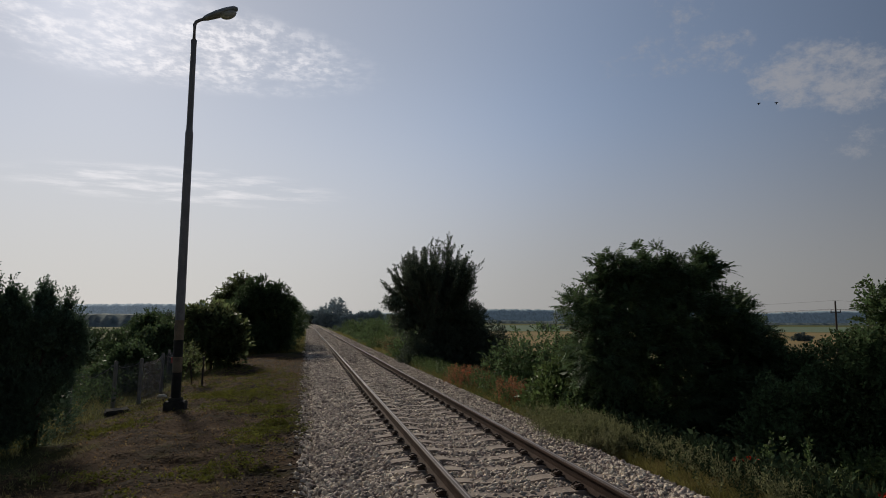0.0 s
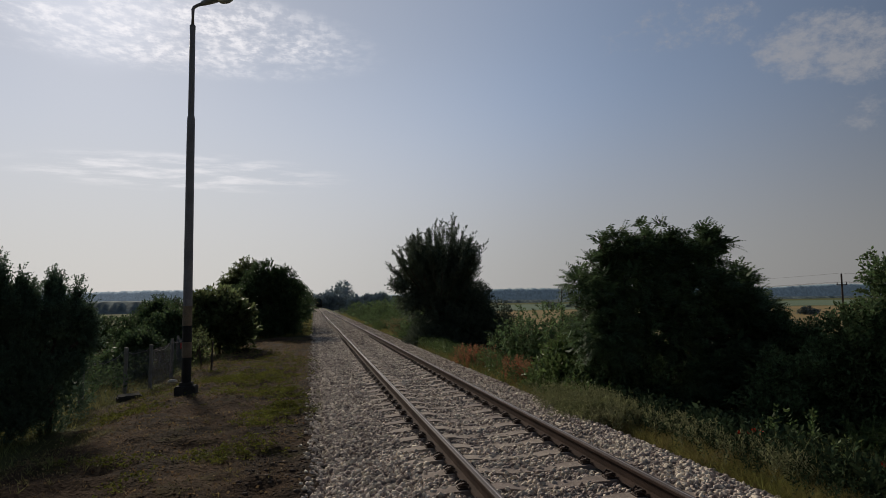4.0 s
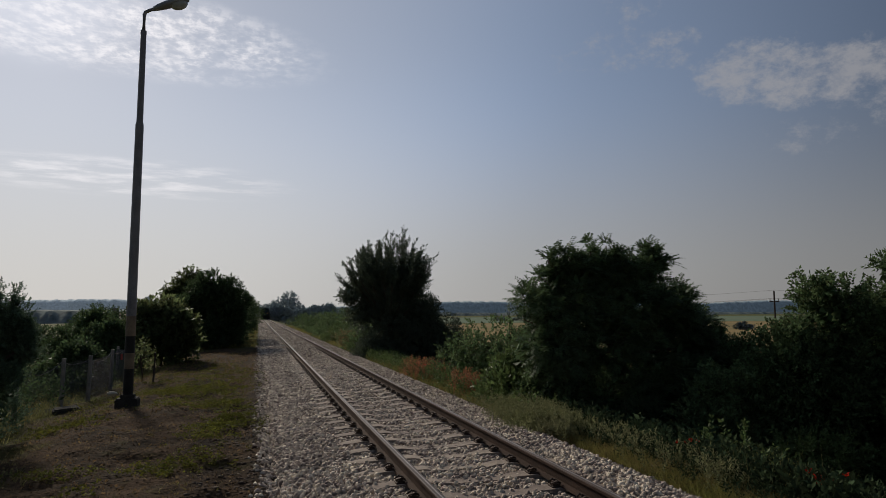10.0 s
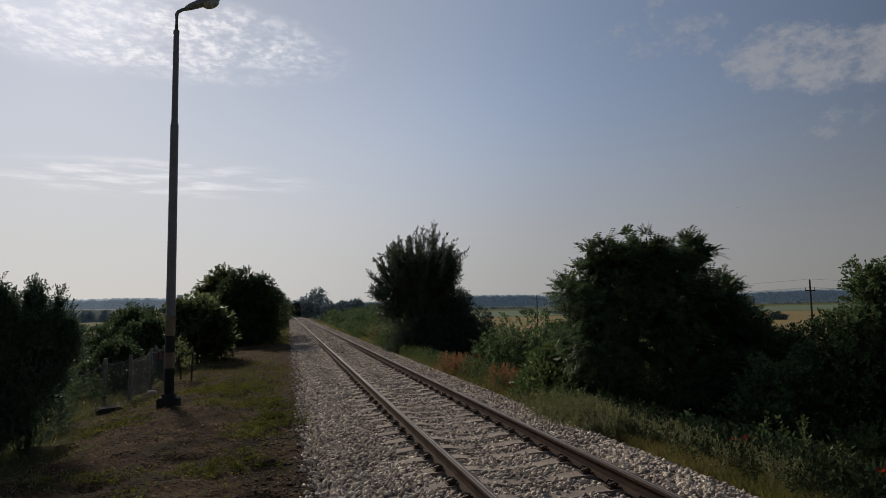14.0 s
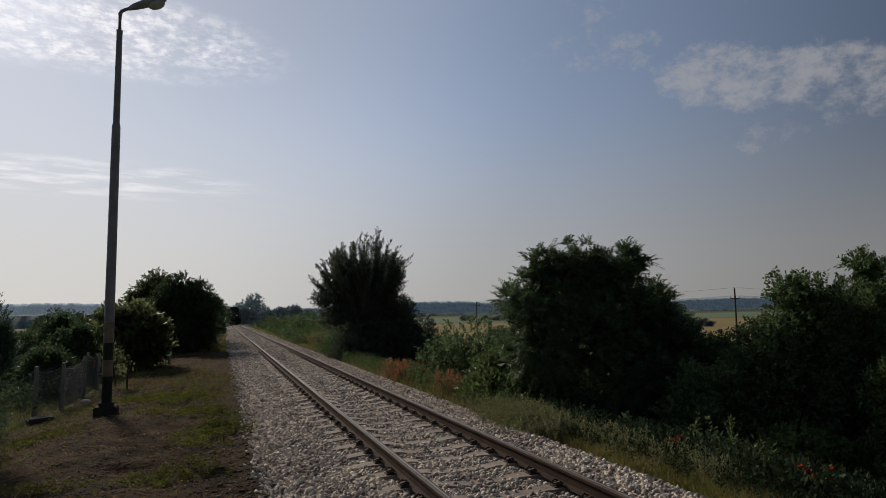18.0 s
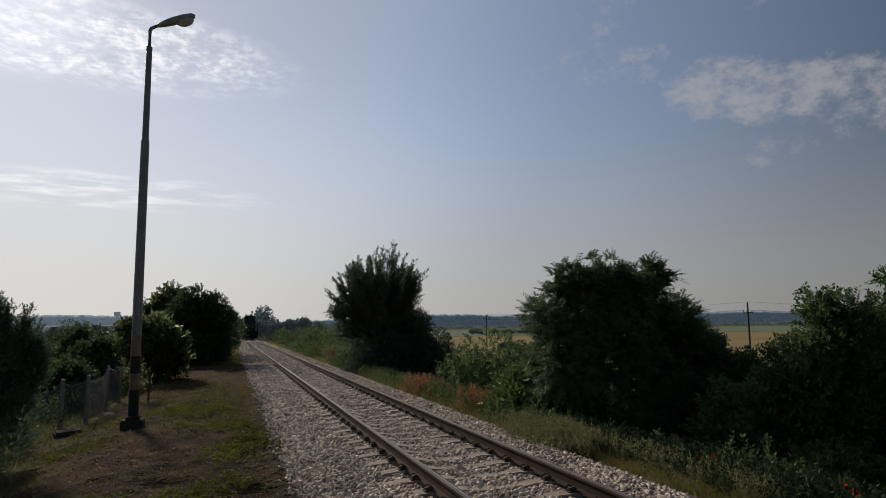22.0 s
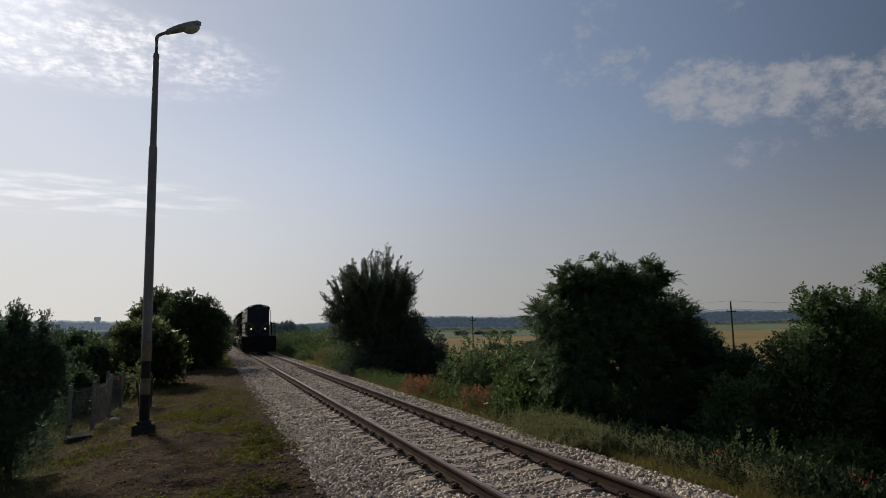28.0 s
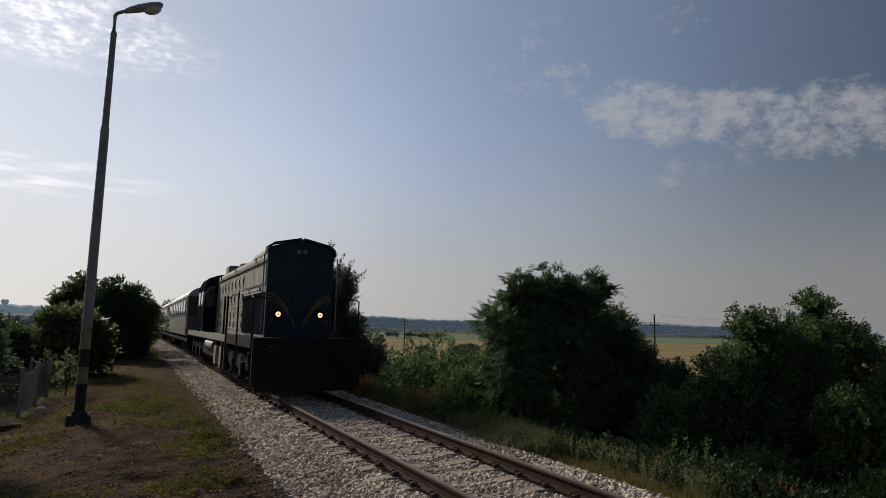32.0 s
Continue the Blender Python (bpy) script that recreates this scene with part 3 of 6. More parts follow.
def sleeper_mesh():
    bm = bmesh.new()
    prof = [(-1.3, -0.205), (-0.95, -0.168), (-0.45, -0.168), (-0.3, -0.192), (0.3, -0.192), (0.45, -0.168), (0.95, -0.168), (1.3, -0.205)]
    rows = []
    for y, dz in ((-0.14, -0.12), (-0.10, 0), (0.10, 0), (0.14, -0.12)):
        rows.append([bm.verts.new((x, y, z + dz)) for x, z in prof])
    for a, b in zip(rows, rows[1:]):
        for k in range(len(prof) - 1):
            bm.faces.new((a[k], a[k + 1], b[k + 1], b[k]))
    me = bpy.data.meshes.new("sleeper")
    bm.to_mesh(me)
    bm.free()
    me.materials.append(M_SLEEPER)
    return me


def clip_mesh():
    bm = bmesh.new()
    box(bm, -0.05, 0.05, -0.055, 0.055, -0.175, -0.155)
    box(bm, -0.035, 0.035, -0.035, 0.035, -0.155, -0.135)
    rod(bm, (0, 0, -0.14), (0, 0, -0.09), 0.014, 0.012, 6)
    rod(bm, (0, 0, -0.132), (0, 0, -0.112), 0.024, 0.024, 6)
    for s in (-1, 1):
        tube(bm, [(-0.05, s * 0.03, -0.13), (0.0, s * 0.062, -0.105), (0.05, s * 0.03, -0.128)], [0.012] * 3, 5)
    me = bpy.data.meshes.new("rail_clip")
    bm.to_mesh(me)
    bm.free()
    me.materials.append(M_CLIP)
    return me


# ---- foliage tools ----
def unit(v):
    return v / np.maximum(np.linalg.norm(v, axis=-1, keepdims=True), 1e-9)


def leaf_arrays(p, d, length, width, rng):
    """Small pointed leaves, folded along the middle, from points p along directions d."""
    n = len(p)
    side = unit(np.cross(d, unit(rng.normal(size=(n, 3)))))
    up = np.cross(side, d)
    L, W = np.broadcast_to(length, n)[:, None], np.broadcast_to(width, n)[:, None]
    v = np.stack([p, p + d * L * 0.45 + side * W / 2 + up * W * 0.15, p + d * L - up * L * 0.08, p + d * L * 0.45 - side * W / 2 + up * W * 0.15], 1).reshape(-1, 3)
    b = np.arange(n)[:, None] * 4
    return v, np.concatenate([b + (0, 1, 2), b + (0, 2, 3)], 1).reshape(-1, 3)


def sprays(p, d, count, reach, length, width, rng, spread=0.8):
    """Sprays: count leaves set along a twig of the given reach from each p along d."""
    n = len(p)
    s = np.tile(np.linspace(0.15, 1.0, count), (n, 1)) + rng.normal(0, 0.03, (n, count))
    side = unit(np.cross(d, unit(rng.normal(size=(n, 3)))))
    sign = np.where(np.arange(count) % 2, 1.0, -1.0)[None, :, None]
    pts = p[:, None] + d[:, None] * (s * reach)[..., None]
    pts[..., 2] -= (s * s * reach * 0.12)
    way = unit(d[:, None] * 0.7 + side[:, None] * sign * spread + rng.normal(0, 0.3, (n, count, 3)))
    size = rng.uniform(0.7, 1.15, n * count)
    return leaf_arrays(pts.reshape(-1, 3), way.reshape(-1, 3), length * size, width * size, rng)


def joined(*arrays):
    vs, fs, at = [], [], 0
    for v, f in arrays:
        vs.append(v)
        fs.append(f + at)
        at += len(v)
    return np.concatenate(vs), np.concatenate(fs)


def crown_points(lobes, n, rng, sub=14, size=0.36, shell=0.55):
    """Points and outward directions in clumps that sit on the skin of ellipsoid lobes."""
    lobes = np.array(lobes, float)
    weight = (lobes[:, 3] * lobes[:, 4] * lobes[:, 5]) ** (2 / 3)
    centres, radii, outs = [], [], []
    for lobe in lobes:
        u = unit(rng.normal(size=(sub, 3)))
        centres.append(lobe[:3] + u * lobe[3:] * rng.uniform(0.58, 0.92, (sub, 1)))
        radii.append(lobe[3:] * rng.uniform(size * 0.7, size * 1.25, (sub, 1)))
        outs.append(u)
    centres, radii, outs = map(np.concatenate, (centres, radii, outs))
    pick = rng.choice(len(centres), n, p=np.repeat(weight / weight.sum() / sub, sub))
    u = unit(rng.normal(size=(n, 3)))
    r = rng.uniform(shell, 1.0, (n, 1))
    pts = centres[pick] + u * radii[pick] * r
    return pts, unit(u + 0.5 * outs[pick] + (0, 0, 0.25)), centres


def plant(name, x, y, lobes, leaf, count, reach, length, width, n, seed, label, category="tree", trunk=0.12, height=1.0, limbs=6, up=0.2, spread=0.8, sub=14, size=0.36, fork=None, group="", core=0.25, world_lobes=False):
    """A tree or shrub: tapered trunk, limbs to its clumps, and a crown of leafy sprays."""
    rng = np.random.default_rng(seed)
    z = float(land_z(x, y)) - 0.05
    thing = tagged(empty(name, x, y, z), label, category, group)
    if world_lobes:
        lobes = [(a - x, b - y, c - z, *r) for a, b, c, *r in lobes]
    pts, out, centres = crown_points(lobes, n, rng, sub, size)
    d = unit(out + (0, 0, up) + rng.normal(0, 0.25, out.shape))
    arrays = [sprays(pts, d, count, reach, length, width, rng, spread)]
    if core:
        k = int(n * core)
        lob = np.array(lobes, float)
        pick = rng.integers(0, len(lob), k)
        inner = lob[pick, :3] + unit(rng.normal(size=(k, 3))) * lob[pick, 3:] * rng.uniform(0.2, 0.75, (k, 1))
        arrays.append(leaf_arrays(inner, unit(rng.normal(size=(k, 3))), length * 2.5, width * 4, rng))
    v, f = joined(*arrays)
    v[:, 2] = np.maximum(v[:, 2], 0.02)
    finish("crown", shaped(v, f), leaf, thing)
    top = Vector((rng.normal(0, 0.1), rng.normal(0, 0.1), height))
    bm = tube(bmesh.new(), [(0, 0, -0.15), (0.02, 0, height * 0.3), top * 0.7, top], [trunk * 1.3, trunk, trunk * 0.8, trunk * 0.5], 9)
    part("trunk", bm, M_BARK, thing, smooth=True)
    for c in centres[rng.choice(len(centres), min(limbs, len(centres)), replace=False)]:
        start = top * rng.uniform(0.4, 0.95)
        c = Vector(c)
        mid = start.lerp(c, 0.5) + Vector((rng.normal(0, 0.12), rng.normal(0, 0.12), 0.12))
        part("limb", tube(bmesh.new(), [start, mid, c], [trunk * 0.5, trunk * 0.32, trunk * 0.1], 6), M_BARK, thing, smooth=True)
    return thing


def fan_tree(name, x, y, z0, reach, tilt, boughs, leaf, seed, label):
    """A tree whose boughs fan upwards from a low fork, each one ending in a sheaf of straight leafy shoots."""
    rng = np.random.default_rng(seed)
    z = float(land_z(x, y)) - 0.05
    thing = tagged(empty(name, x, y, z), label, "tree")
    fork = z0 - z
    part("trunk", tube(bmesh.new(), [(0, 0, -0.1), (0.05, 0, fork * 0.5), (0, 0, fork + 0.4)], [0.24, 0.2, 0.14], 9), M_BARK, thing, smooth=True)
    pts, ways = [], []
    for k in range(boughs):
        a, th = 2.399963 * k + rng.normal(0, 0.15), radians(tilt) * math.sqrt((k + 0.5) / boughs)
        length = reach * rng.uniform(0.86, 1.04) * (1.0 - 0.28 * (th / radians(tilt)) ** 2)
        way = np.array([math.sin(th) * math.cos(a), math.sin(th) * math.sin(a), math.cos(th)])
        base = np.array([rng.normal(0, 0.2), rng.normal(0, 0.2), fork + rng.uniform(-0.4, 0.4)])
        rise = np.array([-way[0], -way[1], 0.35]) * 0.10
        at = lambda u: base + way * length * u + rise * length * u * u
        part("limb", tube(bmesh.new(), [at(u) for u in (0, 0.3, 0.6, 0.8)], [0.06, 0.045, 0.026, 0.008], 5), M_BARK, thing, smooth=True)
        for _ in range(14):
            start, size = rng.uniform(0.1, 0.78), rng.uniform(0.6, 1.0)
            d = unit(way + rng.normal(0, 0.24, 3) + (0, 0, 0.32))
            root = at(start)
            for u in np.linspace(0.05, 1.0, 20):
                pts.append(root + d * size * u + rng.normal(0, 0.035, 3))
                ways.append(d + rng.normal(0, 0.35, 3) + (0, 0, 0.3))
    v, f = sprays(np.array(pts), unit(np.array(ways)), 8, 0.2, 0.082, 0.036, rng, 0.7)
    finish("crown", shaped(v, f), leaf, thing)
    return thing


def fronds(tips, outs, per, length, pairs, leaflet, rng):
    """Rosettes of drooping compound leaves: per fronds from each tip, each with pairs of hanging leaflets."""
    n = len(tips) * per
    p = np.repeat(tips, per, 0)
    d = unit(np.repeat(outs, per, 0) * 0.75 + unit(rng.normal(size=(n, 3))) * 0.85 + (0, 0, 0.28))
    L = length * rng.uniform(0.65, 1.2, n)
    s = np.linspace(0.25, 1.0, pairs)
    droop = rng.uniform(0.1, 0.42, n)
    pts = p[:, None] + d[:, None] * (L[:, None] * s)[..., None]
    pts[..., 2] -= droop[:, None] * L[:, None] * s ** 2
    tangent = d[:, None].repeat(pairs, 1)
    tangent = tangent - np.array([0, 0, 1.0]) * (2 * droop[:, None] * s)[..., None]
    tangent = unit(tangent)
    flat = unit(np.cross(tangent, np.array([0, 0, 1.0]) + rng.normal(0, 0.25, (n, 1, 3))))
    out = []
    for sign in (-1, 1):
        way = unit(flat * sign + tangent * 0.55 + np.array([0, 0, -0.22]) + rng.normal(0, 0.12, (n, pairs, 3)))
        size = (leaflet * (1.05 - 0.45 * s))[None, :, None] * rng.uniform(0.8, 1.15, (n, pairs, 1))
        a, w = pts, unit(tangent - way * np.sum(tangent * way, -1, keepdims=True))
        v = np.stack([a, a + way * size * 0.42 + w * size * 0.17, a + way * size - np.array([0, 0, 0.12]) * size, a + way * size * 0.42 - w * size * 0.17], 2).reshape(-1, 3)
        b = np.arange(n * pairs)[:, None] * 4
        out.append((v, np.concatenate([b + (0, 1, 2), b + (0, 2, 3)], 1).reshape(-1, 3)))
    return joined(*out)


def frond_tree(name, x, y, lobes, leaders, leaf, n, seed, label):
    """A tree with layered rosettes of compound leaves over lobes given in the world, and lone leaders on its rim."""
    rng = np.random.default_rng(seed)
    z = float(land_z(x, y)) - 0.05
    thing = tagged(empty(name, x, y, z), label, "tree")
    lobes = [(a - x, b - y, c - z, *r) for a, b, c, *r in lobes]
    tips, outs, centres = crown_points(lobes, n, rng, 12, 0.34, 0.7)
    first = np.array(leaders) - (x, y, z)
    tips, outs = np.concatenate([tips, first]), np.concatenate([outs, np.tile((0, 0, 1.0), (len(first), 1))])
    lob = np.array(lobes, float)
    k = 2600
    pick = rng.integers(0, len(lob), k)
    inner = lob[pick, :3] + unit(rng.normal(size=(k, 3))) * lob[pick, 3:] * rng.uniform(0.2, 0.8, (k, 1))
    v, f = joined(fronds(tips, unit(outs), 8, 0.38, 7, 0.12, rng), leaf_arrays(inner, unit(rng.normal(size=(k, 3))), 0.32, 0.16, rng))
    v[:, 2] = np.maximum(v[:, 2], 0.02)
    finish("crown", shaped(v, f), leaf, thing)
    top = Vector((0.1, 0, 2.6))
    part("trunk", tube(bmesh.new(), [(0, 0, -0.15), (0.02, 0, 0.8), top * 0.7, top], [0.21, 0.16, 0.13, 0.08], 9), M_BARK, thing, smooth=True)
    for c in [Vector(c) for c in centres[rng.choice(len(centres), 9, replace=False)]] + [Vector(c) for c in first]:
        start = top * rng.uniform(0.5, 0.95)
        mid = start.lerp(c, 0.5) + Vector((rng.normal(0, 0.12), rng.normal(0, 0.12), 0.12))
        part("limb", tube(bmesh.new(), [start, mid, c], [0.07, 0.04, 0.012], 6), M_BARK, thing, smooth=True)
    return thing


def turf(name, label, mat, xy, height, width, rng, lean=0.35, blades=6, category="grass", kind="stuff"):
    """Tufts of blades at the points xy."""
    n = len(xy)
    base = np.repeat(np.c_[xy, land_z(xy[:, 0], xy[:, 1]) - 0.02], blades, 0)
    m = n * blades
    base[:, :2] += rng.normal(0, height * 0.22, (m, 2))
    h = height * rng.uniform(0.45, 1.15, m)
    tip = base + np.c_[rng.normal(0, lean, (m, 2)) * h[:, None], h]
    a = rng.uniform(0, math.tau, m)
    side = np.c_[np.cos(a), np.sin(a), 0 * a] * (width / 2)
    v = np.stack([base - side, base + side, tip], 1).reshape(-1, 3)
    return tagged(finish(name, shaped(v, np.arange(3 * m).reshape(-1, 3)), mat), label, category, kind=kind)


def mat_leaves(name, label, mat, xy, size, rng, leaves=5, lift=0.02, height=0.05, category="weeds"):
    """Low broad leaves that lie about the points xy."""
    n = len(xy)
    m = n * leaves
    p = np.repeat(np.c_[xy, land_z(xy[:, 0], xy[:, 1]) + lift], leaves, 0)
    p[:, :2] += rng.normal(0, size * 0.9, (m, 2))
    p[:, 2] += rng.uniform(0, height, m)
    a = rng.uniform(0, math.tau, m)
    d = unit(np.c_[np.cos(a), np.sin(a), rng.uniform(-0.1, 0.7, m)])
    s = size * rng.uniform(0.6, 1.3, m)
    v, f = leaf_arrays(p, d, s, s * 0.75, rng)
    return tagged(finish(name, shaped(v, f), mat), label, category, kind="stuff")


def herbs(name, label, mat, xy, tall, reach, length, width, rng, count=8, stems=3, category="weeds", up=1.6):
    """Leafy stems that stand about the points xy."""
    n = len(xy)
    p = np.repeat(np.c_[xy, land_z(xy[:, 0], xy[:, 1])], stems, 0)
    p[:, :2] += rng.normal(0, 0.08, (n * stems, 2))
    p[:, 2] += rng.uniform(-0.05, tall, n * stems)
    d = unit(rng.normal(0, 0.5, (n * stems, 3)) + (0, 0, up))
    v, f = sprays(p, d, count, reach, length, width, rng, 0.7)
    return tagged(finish(name, shaped(v, f), mat), label, category, kind="stuff")


def scatter(rng, n, x0, x1, y0, y1, power=1.0):
    y = y0 + (y1 - y0) * rng.uniform(0, 1, n) ** power
    return np.c_[rng.uniform(x0, x1, n) + LEAN * y, y]


# ---- trees and shrubs ----
# tall tree with feathery compound leaves on the bank
frond_tree("ash_tree", 5.4, 13.05,
           [(4.05, 12.9, 2.42, 0.48, 0.5, 0.36), (4.75, 13.0, 2.6, 0.38, 0.45, 0.36), (5.25, 13.0, 2.55, 0.38, 0.45, 0.36), (6.33, 13.1, 2.62, 0.36, 0.45, 0.34), (5.6, 13.0, 2.1, 0.9, 0.7, 0.52), (3.75, 12.7, 1.7, 0.75, 0.8, 0.56),
            (6.95, 13.2, 1.75, 0.55, 0.7, 0.48), (7.5, 13.3, 1.3, 0.55, 0.7, 0.48), (7.95, 13.4, 0.75, 0.55, 0.7, 0.52), (8.3, 13.4, 0.05, 0.6, 0.7, 0.6), (8.5, 13.4, -0.7, 0.6, 0.7, 0.6), (5.35, 13.0, 1.35, 1.8, 1.05, 0.92), (5.6, 12.9, 0.25, 2.4, 1.15, 1.0),
            (6.9, 13.3, 0.5, 1.2, 1.0, 0.95), (3.45, 12.5, 0.9, 0.75, 0.8, 0.66), (5.7, 12.7, -0.75, 2.6, 1.05, 0.8), (7.3, 13.2, -0.3, 1.3, 0.9, 0.9)],
           [(4.72, 13.0, 3.1), (5.22, 13.05, 3.08), (4.1, 12.8, 2.88), (3.6, 12.7, 2.7), (6.2, 13.0, 3.02), (6.5, 13.0, 2.95), (6.72, 13.1, 2.72), (3.25, 12.6, 2.03), (3.4, 12.7, 2.35), (5.65, 12.9, 2.82), (7.15, 13.2, 2.2), (7.6, 13.3, 1.85), (7.95, 13.4, 1.5), (8.35, 13.4, 1.0), (2.9, 12.4, 1.45)],
           M_FROND, 1900, 3, "dense dark green ash tree with feathery leaves on the railway bank")
# upright dark tree further down the bank
fan_tree("willow_tree", 3.6, 29.8, 0.9, 4.65, 46, 70, M_MIDLEAF, 5, "dark upright tree with thin leafy shoots beside the track")
plant("elder_bush", 4.3, 29.6, [(3.9, 29.8, 1.3, 1.5, 1.2, 1.0), (5.05, 29.7, 1.2, 1.15, 1.1, 0.95), (5.9, 29.6, 0.65, 0.95, 1.0, 0.8), (6.6, 29.6, 0.0, 0.7, 0.9, 0.7), (3.9, 29.5, 0.2, 1.8, 1.2, 1.1), (4.95, 29.5, -0.3, 1.8, 1.1, 0.9), (3.1, 29.4, -0.1, 1.1, 1.0, 0.8), (1.85, 29.7, 2.3, 0.42, 0.5, 0.26), (3.6, 29.8, 2.6, 1.15, 0.9, 1.0), (5.3, 29.7, 1.75, 0.7, 0.7, 0.55), (6.1, 29.5, -0.3, 1.2, 1.0, 0.8), (3.4, 29.8, 3.4, 0.9, 0.8, 0.7), (2.35, 29.6, 1.5, 0.6, 0.6, 0.6)],
      M_MIDLEAF, 9, 0.32, 0.11, 0.05, 8600, 6, "dark bushy elder under the upright tree", "shrub", trunk=0.09, height=1.4, limbs=6, size=0.3, world_lobes=True)
# broad tree and shrubs on the left
plant("round_tree", -4.4, 39.3,
      [(-5.0, 39.5, 2.55, 1.15, 1.2, 1.15), (-3.95, 39.5, 2.45, 1.1, 1.2, 1.15), (-4.5, 39.3, 1.2, 1.6, 1.5, 1.4), (-3.45, 39.5, 1.1, 0.8, 1.2, 1.0), (-4.4, 39.0, 0.2, 1.7, 1.3, 0.8), (-5.9, 39.3, 1.4, 0.9, 1.0, 1.2), (-3.95, 39.5, 2.7, 0.8, 1.0, 0.8), (-4.6, 39.4, 3.05, 0.9, 1.0, 0.8)],
      M_BUSHLEAF, 9, 0.38, 0.14, 0.07, 5200, 7, "dense round dark green tree at the platform's end", trunk=0.18, height=1.8, limbs=8, size=0.3, world_lobes=True)
plant("airy_tree", -7.6, 52.0,
      [(-7.0, 52, 4.0, 0.7, 0.8, 0.75), (-7.9, 52, 3.3, 0.7, 0.8, 0.6), (-8.5, 52, 2.9, 0.5, 0.6, 0.4), (-7.0, 52, 2.4, 1.2, 1.0, 1.0), (-7.3, 52, 0.9, 1.5, 1.2, 1.0)],
      M_WALNUT, 7, 0.5, 0.2, 0.11, 1500, 8, "airy taller tree with large leaves behind the round tree", trunk=0.14, height=2.4, limbs=9, up=0.6, sub=9, size=0.4, world_lobes=True, core=0.1)
# walnut with broad pale-rimmed leaves at the fence's end
plant("walnut_tree", -5.9, 28.2,
      [(-5.2, 27.6, 1.35, 0.55, 0.6, 0.42), (-5.9, 28.2, 1.65, 0.7, 0.7, 0.42), (-6.6, 28.3, 1.45, 0.5, 0.6, 0.4), (-5.6, 28.1, 0.8, 1.0, 0.9, 0.6), (-5.0, 27.7, 0.55, 0.55, 0.6, 0.45), (-6.5, 28.0, 0.6, 0.7, 0.7, 0.55), (-5.6, 28.0, 0.1, 0.9, 0.8, 0.45), (-6.8, 27.8, 0.1, 0.5, 0.5, 0.4)],
      M_WALNUT, 6, 0.40, 0.22, 0.10, 1000, 11, "spreading walnut tree with broad leaves by the fence", trunk=0.09, height=1.3, limbs=12, up=0.4, sub=13, size=0.3, world_lobes=True, core=0.2)
for fx, fy, fs, seed in ((-7.6, 27.0, 0.85, 12), (-8.6, 29.5, 1.15, 13)):
    plant("fruit_tree", fx, fy, [(-0.3, 0, 1.75 * fs, 0.5, 0.5, 0.42), (0.35, 0.1, 1.55 * fs, 0.45, 0.5, 0.45), (0, -0.1, 1.2 * fs, 0.75, 0.7, 0.45), (-0.55, 0, 0.85 * fs, 0.5, 0.5, 0.45), (0.55, 0, 0.75 * fs, 0.5, 0.5, 0.45), (0, 0, 0.4 * fs, 0.85, 0.7, 0.4), (0.05, 0.1, 2.15 * fs, 0.25, 0.3, 0.25)],
          M_BUSHLEAF, 8, 0.34, 0.12, 0.065, 1150, seed, "small airy fruit tree with thin leaves by the fence", trunk=0.06, height=1.2, limbs=8, up=0.5, sub=9, size=0.42, group="fruit trees", core=0.2)
for fx, fy, fh, seed in ((-5.45, 20.9, 0.95, 14), (-6.15, 24.0, 1.0, 15)):
    plant("sapling", fx, fy, [(0.0, 0, fh, 0.16, 0.16, 0.22), (0.12, 0.05, fh * 0.75, 0.14, 0.14, 0.14), (-0.12, 0, fh * 0.62, 0.13, 0.13, 0.12)],
          M_WALNUT, 5, 0.2, 0.09, 0.045, 60, seed, "thin staked sapling with a few pale leaves", "sapling", trunk=0.025, height=fh * 0.9, limbs=4, up=0.6, sub=5, size=0.5, group="saplings", core=0)
for x, y, s, seed in ((-9.3, 31, 0.85, 21), (-15.5, 44, 1.1, 22), (-13.5, 52, 1.2, 23), (-9.6, 38, 1.1, 24), (-20.5, 48, 1.3, 25), (-7.4, 21.5, 0.5, 26), (-24, 60, 1.6, 27), (-17, 70, 1.6, 28), (-30, 80, 1.9, 29), (-22, 95, 2.0, 30)):
    plant("orchard_shrub", x, y, [(0, 0, 1.5 * s, 1.3 * s, 1.3 * s, 1.1 * s), (-0.7 * s, 0.2, 1.0 * s, 1.0 * s, 1.0 * s, 0.9 * s), (0.7 * s, 0, 1.1 * s, 1.1 * s, 1.0 * s, 0.9 * s)],
          M_BUSHLEAF, 8, 0.32, 0.14, 0.065, 1500, seed, "leafy shrub in the overgrown garden behind the fence", "shrub", trunk=0.06, height=1.0, limbs=5, group="garden shrubs")
